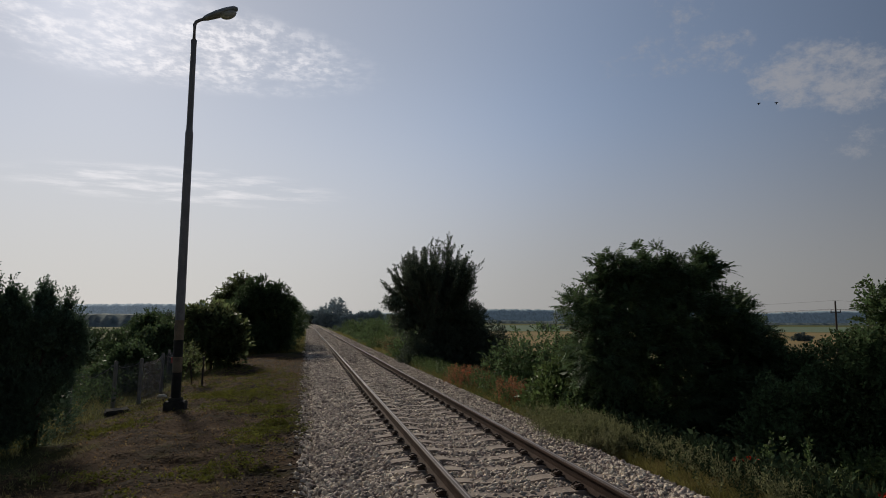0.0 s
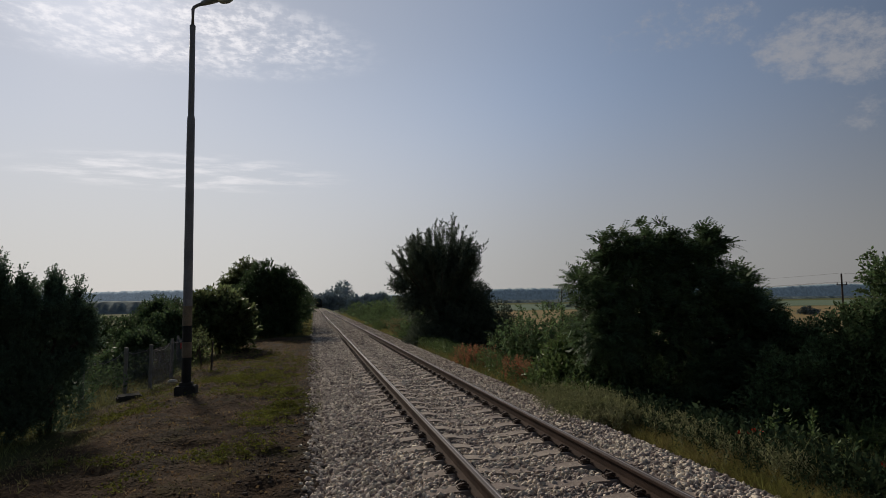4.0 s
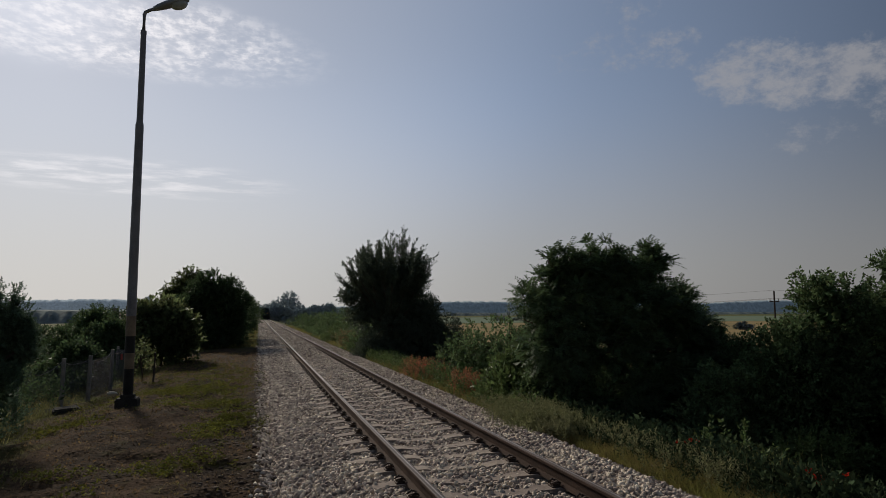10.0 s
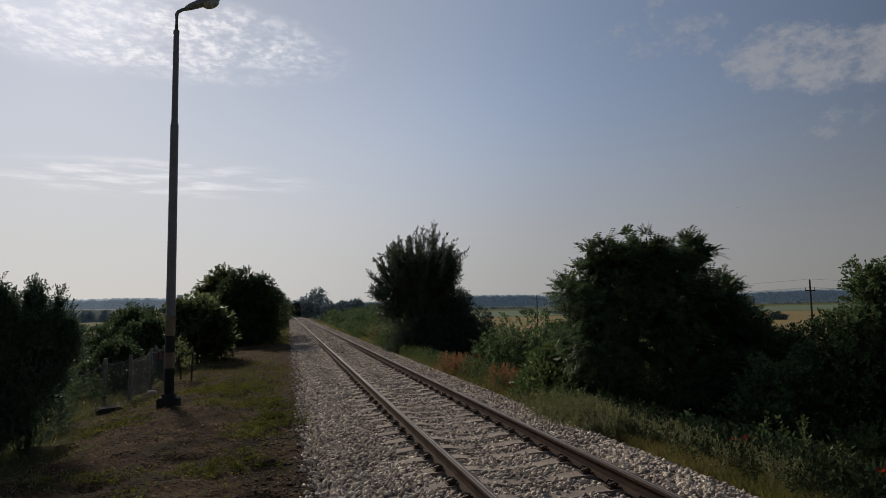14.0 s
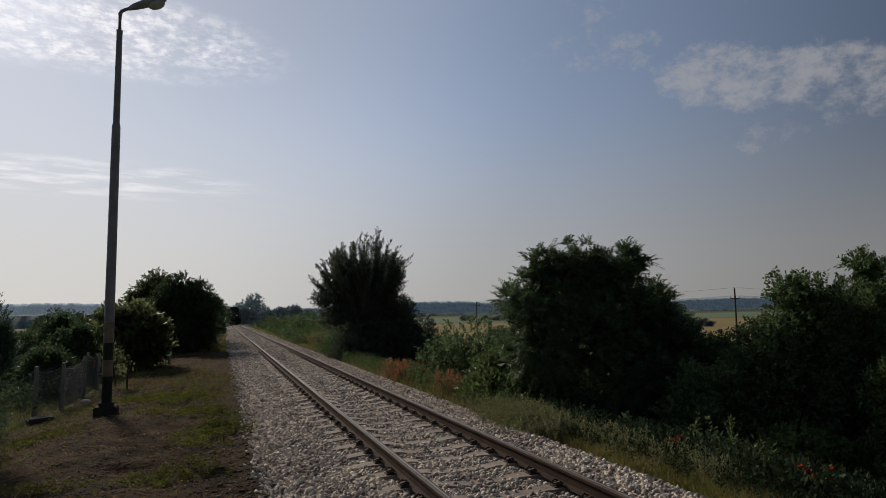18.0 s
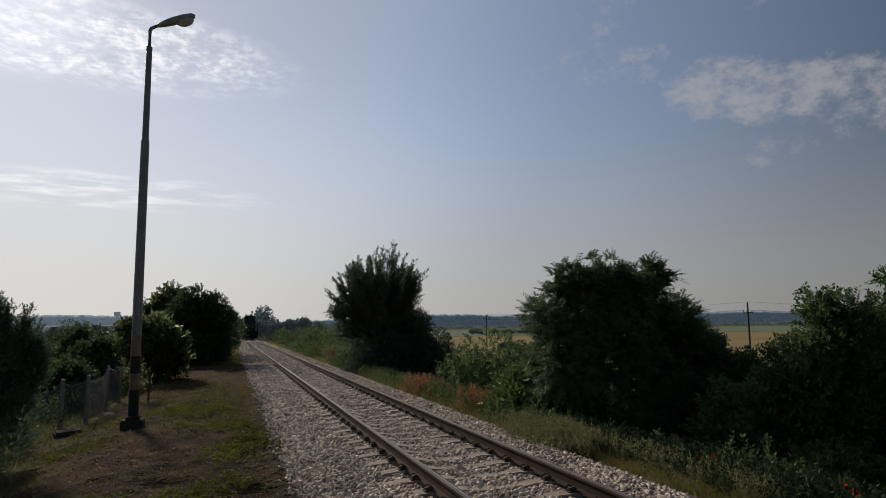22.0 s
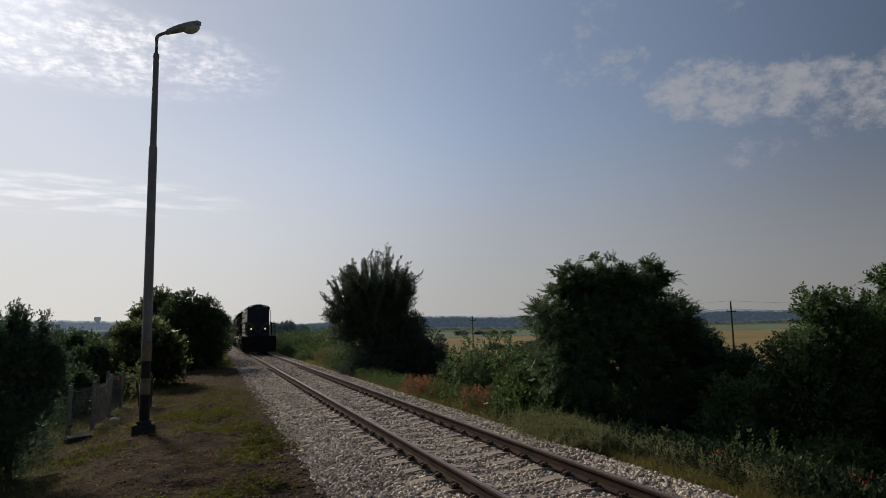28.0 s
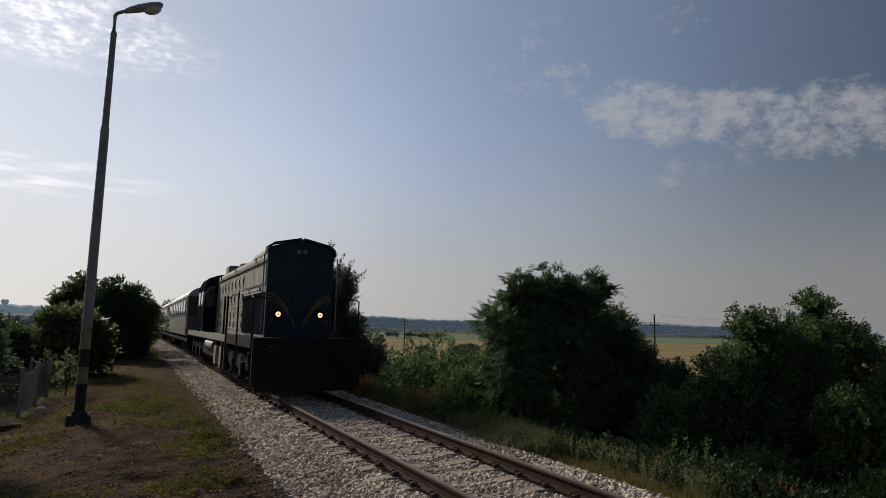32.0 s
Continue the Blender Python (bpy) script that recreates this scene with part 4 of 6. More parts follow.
# clipped dark cypresses beside the platform
for x, y, h, w, seed in ((-6.45, 12.2, 2.55, 0.58, 31), (-7.15, 11.8, 2.95, 0.62, 32), (-8.1, 12.6, 3.5, 0.7, 33), (-7.75, 11.2, 3.3, 0.7, 34), (-9.1, 12.2, 3.5, 0.7, 35)):
    plant("cypress", x, y, [(0, 0, h * 0.30, w * 1.15, w * 1.15, h * 0.30), (0, 0, h * 0.55, w, w, h * 0.24), (0.1, 0, h * 0.70, w * 0.7, w * 0.7, h * 0.16), (0.55, 0.0, h * 0.62, w * 0.3, w * 0.3, h * 0.16)]
          + [(a * w, b * w, h * t, 0.075, 0.075, h * 0.13) for a, b, t in ((-0.55, 0.1, 0.84), (-0.15, 0.3, 0.93), (0.2, -0.1, 0.89), (0.6, 0.1, 0.85), (0.9, 0.0, 0.74))],
          M_CONIFER, 13, 0.21, 0.048, 0.022, 5000, seed, "dark green bushy cypress with spiky leaders beside the platform", "conifer", trunk=0.07, height=h * 0.6, limbs=4, up=1.3, spread=0.55, sub=18, size=0.3, group="cypress hedge")
# shrubs on the right bank
for x, y, s, top, seed, mat in ((5.5, 9.7, 0.62, 0.65, 41, M_BANKLEAF), (6.7, 9.4, 0.68, 1.45, 47, M_BANKLEAF), (7.35, 9.2, 0.75, 2.22, 42, M_BANKLEAF), (8.7, 9.4, 0.95, 2.15, 43, M_BANKLEAF), (10.3, 9.8, 1.1, 2.4, 48, M_BANKLEAF), (8.15, 8.6, 0.24, 2.5, 49, M_BANKLEAF),
                                (7.4, 7.4, 0.62, 0.75, 44, M_YOUNGLEAF), (5.5, 8.0, 0.5, -0.15, 45, M_YOUNGLEAF), (8.9, 7.4, 0.8, 1.2, 46, M_BANKLEAF), (6.4, 6.6, 0.5, -0.4, 40, M_YOUNGLEAF), (8.0, 12.0, 0.9, 1.1, 39, M_BANKLEAF)):
    low = float(land_z(x, y))
    h = top - low
    plant("bank_shrub", x, y, [(0, 0, h - 0.75 * s, 0.7 * s, 0.7 * s, 0.7 * s), (-0.4 * s, 0, h * 0.55, 0.85 * s, 0.9 * s, h * 0.26), (0.5 * s, 0, h * 0.6, 0.85 * s, 0.9 * s, h * 0.27), (0, -0.1, h * 0.25, 1.15 * s, 1.0 * s, h * 0.24)],
          mat, 11, 0.32, 0.08, 0.042, int(1000 * s * h), seed, "thick leafy green shrub on the bank", "shrub", trunk=0.07 * s, height=h * 0.6, limbs=6, up=0.45, group="bank shrubs")
for x, y, s, seed, mat in ((4.9, 39, 1.5, 51, M_BANKLEAF), (4.4, 46, 1.3, 52, M_YOUNGLEAF), (5.6, 50, 1.7, 53, M_BANKLEAF), (4.4, 56, 1.35, 54, M_BANKLEAF), (5.5, 62, 1.8, 55, M_BANKLEAF), (4.8, 72, 1.5, 56, M_BANKLEAF), (5.2, 88, 1.6, 57, M_BANKLEAF), (6.5, 43, 1.4, 58, M_BANKLEAF),
                           (5.5, 110, 1.8, 59, M_BANKLEAF), (6.0, 21.5, 1.25, 60, M_YOUNGLEAF), (4.3, 16.2, 0.7, 61, M_YOUNGLEAF), (7.5, 24.0, 1.5, 62, M_BANKLEAF), (4.8, 18.6, 1.4, 63, M_BANKLEAF), (7.0, 19.5, 1.5, 65, M_BANKLEAF), (8.3, 29.0, 1.7, 66, M_BANKLEAF), (10.0, 30.5, 2.0, 67, M_BANKLEAF), (13, 36, 2.0, 68, M_BANKLEAF), (9.0, 37, 1.7, 69, M_BANKLEAF), (5.2, 36.5, 0.8, 64, M_YOUNGLEAF), (5.0, 33.8, 1.2, 36, M_BANKLEAF), (5.9, 17.4, 1.5, 37, M_BANKLEAF), (3.7, 33.0, 1.0, 38, M_BANKLEAF), (3.75, 12.4, 0.62, 77, M_BANKLEAF), (5.0, 36.2, 1.75, 79, M_BANKLEAF), (5.4, 42.0, 1.8, 80, M_BANKLEAF), (5.0, 48.5, 1.7, 70, M_BANKLEAF), (3.5, 13.6, 0.7, 78, M_YOUNGLEAF)):
    plant("verge_shrub", x, y, [(0, 0, 1.0 * s, 1.2 * s, 1.2 * s, 0.8 * s), (-0.7 * s, 0.2, 0.7 * s, 0.9 * s, 0.9 * s, 0.6 * s), (0.8 * s, 0, 0.8 * s, 1.0 * s, 1.0 * s, 0.7 * s)],
          mat, 8, 0.3, 0.12, 0.055, 1100, seed, "bright green leafy shrub along the line", "shrub", trunk=0.05, height=0.8 * s, limbs=4, group="verge shrubs")
for x, y, s, seed in ((-3.25, 44.5, 1.15, 71), (-3.3, 51, 1.25, 76), (-3.8, 58, 0.9, 72), (-4.1, 70, 1.1, 73), (-4.1, 90, 1.1, 74), (-4.8, 115, 1.5, 75)):
    plant("lineside_shrub", x, y, [(0, 0, 1.5 * s, 1.1 * s, 1.6 * s, 1.1 * s), (-0.5 * s, 0.2, 0.9 * s, 1.1 * s, 1.3 * s, 0.8 * s)],
          M_BUSHLEAF, 8, 0.35, 0.14, 0.065, 1000, seed, "leafy shrub on the platform side of the line", "shrub", trunk=0.07, height=1.2 * s, limbs=4, group="lineside shrubs")
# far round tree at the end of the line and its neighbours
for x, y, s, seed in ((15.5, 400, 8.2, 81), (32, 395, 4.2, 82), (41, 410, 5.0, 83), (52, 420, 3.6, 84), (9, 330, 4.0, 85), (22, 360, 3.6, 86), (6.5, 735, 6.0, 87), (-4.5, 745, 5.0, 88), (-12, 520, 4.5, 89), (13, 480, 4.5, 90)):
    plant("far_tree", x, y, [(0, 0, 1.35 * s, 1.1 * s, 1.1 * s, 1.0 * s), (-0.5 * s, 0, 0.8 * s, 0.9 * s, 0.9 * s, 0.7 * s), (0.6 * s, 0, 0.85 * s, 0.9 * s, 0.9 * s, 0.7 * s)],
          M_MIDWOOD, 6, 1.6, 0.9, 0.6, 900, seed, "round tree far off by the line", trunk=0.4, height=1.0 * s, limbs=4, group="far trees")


# ---- far woods on the horizon ----
def ridge(name, label, x0, x1, y, low, high, seed, step=6.0, depth=60.0):
    """A belt of far wood with an uneven top."""
    rng = np.random.default_rng(seed)
    xs = np.arange(x0, x1, step)
    top = low + (high - low) * (0.5 + 0.25 * np.sin(xs * 0.004 + seed) + 0.15 * np.sin(xs * 0.013 + 2 * seed)) + rng.normal(0, 0.045 * (high - low), len(xs))
    if x0 > 0:
        top = top * np.clip(0.35 + (xs - x0) / 800, 0.35, 1.0)
    front = np.c_[xs, y + 0 * xs, -7 + 0 * xs]
    mid = np.c_[xs, y + depth * 0.25 + rng.normal(0, 4, len(xs)), top * 0.75]
    crest = np.c_[xs, y + depth * 0.5 + rng.normal(0, 4, len(xs)), top]
    back = np.c_[xs, y + depth + 0 * xs, -7 + 0 * xs]
    v = np.concatenate([front, mid, crest, back])
    n = len(xs)
    k = np.arange(n - 1)
    f = np.concatenate([np.stack([k + a * n, k + 1 + a * n, k + 1 + (a + 1) * n, k + (a + 1) * n], -1) for a in range(3)])
    return tagged(finish(name, shaped(v, f), (M_HAZEWOOD if x0 < 0 else M_HAZERIDGE) if y > 1200 else M_FARWOOD), label, "wood", kind="stuff")


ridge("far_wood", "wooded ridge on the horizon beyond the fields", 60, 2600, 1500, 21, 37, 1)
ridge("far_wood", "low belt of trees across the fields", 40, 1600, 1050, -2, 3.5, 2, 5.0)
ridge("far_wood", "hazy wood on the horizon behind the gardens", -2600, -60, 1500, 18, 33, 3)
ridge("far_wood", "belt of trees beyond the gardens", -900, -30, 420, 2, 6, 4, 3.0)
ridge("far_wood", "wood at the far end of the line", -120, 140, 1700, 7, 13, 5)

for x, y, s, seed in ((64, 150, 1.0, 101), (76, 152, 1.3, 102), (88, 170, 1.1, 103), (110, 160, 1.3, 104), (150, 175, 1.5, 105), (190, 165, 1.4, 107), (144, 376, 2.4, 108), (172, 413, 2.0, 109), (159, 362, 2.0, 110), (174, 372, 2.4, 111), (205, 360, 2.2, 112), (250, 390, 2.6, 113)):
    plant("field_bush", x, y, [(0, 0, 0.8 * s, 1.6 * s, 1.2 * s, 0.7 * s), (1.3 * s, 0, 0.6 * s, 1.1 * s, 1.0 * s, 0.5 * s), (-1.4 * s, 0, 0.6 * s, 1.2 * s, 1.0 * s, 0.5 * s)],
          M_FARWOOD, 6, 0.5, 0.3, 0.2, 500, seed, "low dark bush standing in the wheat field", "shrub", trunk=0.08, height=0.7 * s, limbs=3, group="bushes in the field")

# ---- lamp post ----
lamp = tagged(empty("lamp_post", -4.77, 14.76, -0.2), "tall grey steel lamp post with black and yellowed bands", "lamp post")
base = boxed(-0.205, 0.205, -0.205, 0.205, -0.12, 0.1)
part("base", base, M_CONC, lamp, "dark stained concrete footing", bevel=0.02)
part("plinth", boxed(-0.13, 0.13, -0.13, 0.13, 0.098, 0.17), M_CONC, lamp, bevel=0.015)
for z0, z1, mat in ((0.165, 0.68, M_BLACK), (0.68, 1.0, M_TAN), (1.0, 1.34, M_BLACK), (1.34, 1.75, M_TAN)):
    part("band", rod(bmesh.new(), (0, 0, z0), (0, 0, z1), 0.098, 0.096, 16), mat, lamp, smooth=False)
part("shaft", tube(bmesh.new(), [(0, 0, 1.75), (0, 0, 5.75), (0, 0, 5.82)], [0.095, 0.082, 0.07], 16), M_POLE, lamp)
part("upper_shaft", tube(bmesh.new(), [(0, 0, 5.80), (0, 0, 7.77), (0, 0, 7.79)], [0.066, 0.058, 0.05], 14), M_POLE, lamp)
part("collar", rod(bmesh.new(), (0, 0, 7.75), (0, 0, 7.83), 0.062, 0.062, 14), M_POLE, lamp)
part("arm", tube(bmesh.new(), [(0, 0, 7.8), (0.0, 0, 8.19), (0.025, 0, 8.25), (0.10, 0, 8.30), (0.26, 0, 8.38)], [0.042, 0.038, 0.036, 0.034, 0.034], 10), M_POLE, lamp, smooth=True)


def lamp_head():
    bm = bmesh.new()
    rings = []
    for s, w, up, dn in ((0.0, 0.05, 0.04, 0.04), (0.1, 0.075, 0.065, 0.05), (0.3, 0.115, 0.085, 0.055), (0.55, 0.135, 0.085, 0.05), (0.75, 0.12, 0.07, 0.045), (0.84, 0.05, 0.03, 0.03)):
        c = Vector((0.17 + s * 0.85, 0, 8.34 + s * 0.36))
        rings.append([bm.verts.new(c + Vector((0, w * math.cos(a), (up * 1.25 if math.sin(a) > 0 else dn * 1.25) * math.sin(a)))) for a in (math.tau * k / 14 for k in range(14))])
    for a, b in zip(rings, rings[1:]):
        for k in range(14):
            bm.faces.new((a[k], a[(k + 1) % 14], b[(k + 1) % 14], b[k]))
    bm.faces.new(rings[0][::-1])
    bm.faces.new(rings[-1])
    bmesh.ops.recalc_face_normals(bm, faces=bm.faces[:])
    return bm


head = part("lamp_head", lamp_head(), M_LAMPBODY, lamp, "grey streamlined lamp housing", smooth=True)
bowl = bmesh.new()
bmesh.ops.create_uvsphere(bowl, u_segments=16, v_segments=10, radius=1.0, matrix=Matrix.Translation((0.68, 0, 8.515)) @ pose(0, 0, 0, 0, -21, 0) @ Matrix.Diagonal((0.19, 0.12, 0.125, 1)))
part("bowl", bowl, M_GLASSY, head, "clouded glass bowl", smooth=True)


# ---- the train ----
SPEED, FRONT = 9.8, 17.6


def wheelset(parent, y, r=0.5):
    bm = bmesh.new()
    rod(bm, (-0.75, 0, 0), (0.75, 0, 0), 0.08, 0.08, 10)
    for s in (-1, 1):
        rod(bm, (s * 0.68, 0, 0), (s * 0.82, 0, 0), r, r, 22)
        rod(bm, (s * 0.66, 0, 0), (s * 0.70, 0, 0), r + 0.03, r + 0.03, 22)
        rod(bm, (s * 0.82, 0, 0), (s * 0.88, 0, 0), 0.14, 0.12, 10)
        for k in range(3):
            a = math.tau * k / 3
            rod(bm, (s * 0.83, 0.30 * math.cos(a), 0.30 * math.sin(a)), (s * 0.84, 0.30 * math.cos(a), 0.30 * math.sin(a)), 0.07, 0.07, 8)
    ob = part("wheelset", bm, M_UNDER, parent, "dark steel wheels on an axle")
    ob.location = (0, y, r)
    ob["radius"] = r
    return ob


loco = tagged(empty("locomotive", 0, 0, 0), "dark blue diesel locomotive with two lit headlights and cream hood sides", "locomotive")
wheels = []


def hood_profile(w, z0, z1, crown, bev=0.16):
    return [(-w, z0), (-w, z1 - bev), (-w + bev * 0.35, z1 - bev * 0.25), (-w + bev, z1), (-0.06, z1 + crown), (0.06, z1 + crown), (w - bev, z1), (w - bev * 0.35, z1 - bev * 0.25), (w, z1 - bev), (w, z0)]


part("nose", extrude_xz(hood_profile(0.89, 1.42, 3.86, 0.19), 0.0, 0.14), M_NAVY, loco, "dark blue flat hood front")
part("long_hood", extrude_xz(hood_profile(0.87, 1.42, 3.74, 0.14), 0.14, 11.2), M_CREAM, loco, "faded cream hood body")
part("hood_crest", extrude_xz(hood_profile(0.84, 3.6, 3.86, 0.17, 0.14), 0.15, 2.75), M_CREAM, loco, "raised cream roof over the fan")
part("roof_fan", rod(bmesh.new(), (0, 7.9, 3.85), (0, 7.9, 4.02), 0.55, 0.5, 20), M_CREAM, loco, "round roof fan housing")
part("roof_box", boxed(-0.6, 0.6, 10.2, 11.1, 3.6, 4.14), M_CREAM, loco, "pale box on the hood's roof", bevel=0.04)
part("exhaust_stack", tube(bmesh.new(), [(0, 9.2, 3.8), (0, 9.2, 4.1)], [0.2, 0.24], 12), M_UNDER, loco)
for s in (-1, 1):
    for k in range(8):
        y0 = 4.05 + 0.88 * k
        d = part("hood_door", boxed(s * 0.868 - 0.014, s * 0.868 + 0.014, y0, y0 + 0.80, 1.55, 3.32), M_CREAM, loco, bevel=0.006)
        for z0, z1 in ((3.0, 3.22), (2.5, 2.7), (1.98, 2.12), (1.64, 1.84)):
            part("latch", boxed(s * 0.885 - 0.014, s * 0.885 + 0.014, y0 + 0.06, y0 + 0.13, z0, z1), M_BLACK, d)
        for k2 in range(2):
            part("hinge", boxed(s * 0.885 - 0.01, s * 0.885 + 0.01, y0 + 0.70, y0 + 0.77, 1.72 + 1.2 * k2, 1.84 + 1.2 * k2), M_TANK, d)
    for k in range(2):
        g = part("upper_panel", boxed(s * 0.868 - 0.02, s * 0.868 + 0.02, 0.3 + 1.75 * k, 1.95 + 1.75 * k, 2.86, 3.34), M_CREAM, loco, "cream panel with a dark frame", bevel=0.006)
        part("panel_frame", boxed(s * 0.868 - 0.017, s * 0.868 + 0.017, 0.25 + 1.75 * k, 2.0 + 1.75 * k, 2.82, 3.38), M_BLACK, g)
        part("latch", boxed(s * 0.89 - 0.012, s * 0.89 + 0.012, 1.05 + 1.75 * k, 1.16 + 1.75 * k, 2.68, 2.78), M_BLACK, loco)
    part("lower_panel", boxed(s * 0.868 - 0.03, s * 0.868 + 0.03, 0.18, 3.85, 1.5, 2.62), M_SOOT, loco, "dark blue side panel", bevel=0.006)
    for k in range(3):
        part("side_stripe", boxed(s * 0.884 - 0.004, s * 0.884 + 0.004, 4.0, 11.1, 2.14 + 0.14 * k, 2.175 + 0.14 * k), M_YELLOW, loco, "faded ochre stripe")
    part("gutter", boxed(s * 0.88 - 0.03, s * 0.88 + 0.03, 0.16, 11.18, 3.44, 3.49), M_BLACK, loco)
    for k in range(3):
        part("lifting_eye", rod(bmesh.new(), (s * 0.93, 1.6 + 4.0 * k, 3.56), (s * 0.96, 1.6 + 4.0 * k, 3.56), 0.07, 0.07, 10), M_BLACK, loco)
    for y0 in (0.5, 1.2, 1.9):
        part("crest_vent", boxed(s * 0.845 - 0.008, s * 0.845 + 0.008, y0, y0 + 0.34, 3.62, 3.66), M_BLACK, loco)
    part("hood_handrail", tube(bmesh.new(), [(s * 1.0, 0.3, 2.68), (s * 1.0, 3.9, 2.68)], [0.018, 0.018], 6), M_BLACK, loco)
    part("deck_rail", tube(bmesh.new(), [(s * 1.36, 1.3, 1.62), (s * 1.36, 3.4, 1.62)], [0.018, 0.018], 6), M_WHITE, loco)
    part("corner_rail", tube(bmesh.new(), [(s * 0.99, -0.03, 3.6), (s * 0.99, -0.03, 1.55), (s * 0.9, -0.01, 1.5)], [0.02] * 3, 6), M_WHITE, loco, "pale vertical grab rail")
    part("rail_arch", tube(bmesh.new(), [(s * 1.0, 3.9, 2.68), (s * 1.2, 3.95, 2.66), (s * 1.34, 4.0, 2.5), (s * 1.38, 4.0, 1.45)], [0.022] * 4, 6), M_WHITE, loco)
    for y0 in (3.6, 4.3):
        part("door_post", boxed(s * 1.39 - 0.03, s * 1.39 + 0.03, y0 - 0.05, y0 + 0.05, 0.35, 2.62), M_BLACK, loco, "dark boarding post")
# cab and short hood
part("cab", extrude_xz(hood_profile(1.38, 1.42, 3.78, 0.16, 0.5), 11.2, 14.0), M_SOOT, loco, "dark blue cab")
part("short_hood", extrude_xz(hood_profile(0.89, 1.42, 3.3, 0.08), 14.0, 17.8), M_NAVY, loco, "dark blue rear hood")
for s in (-1, 1):
    for y0 in (11.6, 12.8):
        part("cab_window", boxed(s * 1.385 - 0.012, s * 1.385 + 0.012, y0, y0 + 0.7, 2.5, 3.1), M_WINDOW, loco, bevel=0.01)
    part("front_window", boxed(s * 1.12 - 0.2, s * 1.12 + 0.2, 11.18, 11.196, 2.45, 3.25), M_WINDOW, loco, bevel=0.006)
    part("cab_handrail", tube(bmesh.new(), [(s * 1.42, 11.1, 1.45), (s * 1.42, 11.1, 2.7), (s * 1.36, 11.1, 3.0), (s * 1.22, 11.1, 3.2), (s * 1.0, 11.1, 3.3)], [0.04] * 5, 6), M_WHITE, loco)
    part("deck_edge", boxed(s * 1.40 - 0.02, s * 1.40 + 0.02, 3.6, 17.9, 1.2, 1.43), M_TANK, loco, "dusty deck edge", bevel=0.006)
part("deck", boxed(-1.39, 1.39, -1.05, 18.6, 1.16, 1.42), M_UNDER, loco, bevel=0.01)
part("pilot", boxed(-1.36, 1.36, -1.22, -1.06, 0.32, 1.42), M_UNDER, loco, "dark front plate", bevel=0.02)
part("plough", extrude_xz([(-1.25, 0.14), (-1.35, 0.34), (1.35, 0.34), (1.25, 0.14)], -1.28, -1.1), M_UNDER, loco)
part("rear_plate", boxed(-1.4, 1.4, 18.6, 18.7, 0.5, 1.42), M_NAVY, loco, bevel=0.02)
for s in (-1, 1):
    b = bmesh.new()
    rod(b, (s * 0.875, -1.22, 1.05), (s * 0.875, -1.62, 1.05), 0.09, 0.075, 12)
    rod(b, (s * 0.875, -1.62, 1.05), (s * 0.875, -1.66, 1.05), 0.23, 0.23, 18)
    part("buffer", b, M_UNDER, loco)
    part("step_post", tube(bmesh.new(), [(s * 1.36, -0.95, 0.35), (s * 1.36, -0.95, 2.4), (s * 1.36, -0.75, 2.45), (s * 0.95, -0.05, 2.45)], [0.018] * 4, 6), M_BLACK, loco)
    part("step_post", tube(bmesh.new(), [(s * 1.40, 1.25, 0.45), (s * 1.40, 1.25, 2.65)], [0.022] * 2, 6), M_BLACK, loco)
    for k in range(3):
        part("step", boxed(s * 1.25 - 0.14, s * 1.25 + 0.14, -0.95, -0.7, 0.42 + 0.3 * k, 0.45 + 0.3 * k), M_UNDER, loco)
    lampring = rod(bmesh.new(), (s * 0.565, -0.06, 2.03), (s * 0.565, 0.005, 2.03), 0.115, 0.125, 18)
    ring = part("headlight", lampring, M_UNDER, loco, "round lit headlight")
    part("lens", rod(bmesh.new(), (s * 0.565, -0.075, 2.03), (s * 0.565, -0.055, 2.03), 0.062, 0.068, 16), M_LIGHT, ring, "glowing warm lamp glass")
    part("lamp_bulb_cap", rod(bmesh.new(), (s * 0.565, -0.085, 2.03), (s * 0.565, -0.074, 2.03), 0.022, 0.024, 8), M_UNDER, ring)
    part("top_lamp", rod(bmesh.new(), (s * 0.085, -0.05, 3.72), (s * 0.085, 0.005, 3.72), 0.065, 0.07, 14), M_LENS, loco, "unlit upper lamp")
    # moustache stripes that sweep from the middle to the edge
    for k in range(3):
        pts = []
        for i in range(17):
            u = i / 16
            pts.append((s * (0.10 + 0.03 * k + (0.76 - 0.03 * k) * u), 1.66 + 0.07 * k + (0.72 + 0.02 * k) * (1 - (1 - u) ** 2.2)))
        bm = bmesh.new()
        rings = []
        for i, (x, z) in enumerate(pts):
            w = 0.042
            rings.append([bm.verts.new(q) for q in ((x, -0.016, z), (x - s * 0.02 * (1 - i / 16), -0.016, z + w), (x - s * 0.02 * (1 - i / 16), 0.02, z + w), (x, 0.02, z))])
        for ra, rb in zip(rings, rings[1:]):
            for q in range(4):
                bm.faces.new((ra[q], ra[(q + 1) % 4], rb[(q + 1) % 4], rb[q]))
        bmesh.ops.recalc_face_normals(bm, faces=bm.faces[:])
        part("stripe", bm, M_YELLOW, loco, "faded ochre swept stripe")
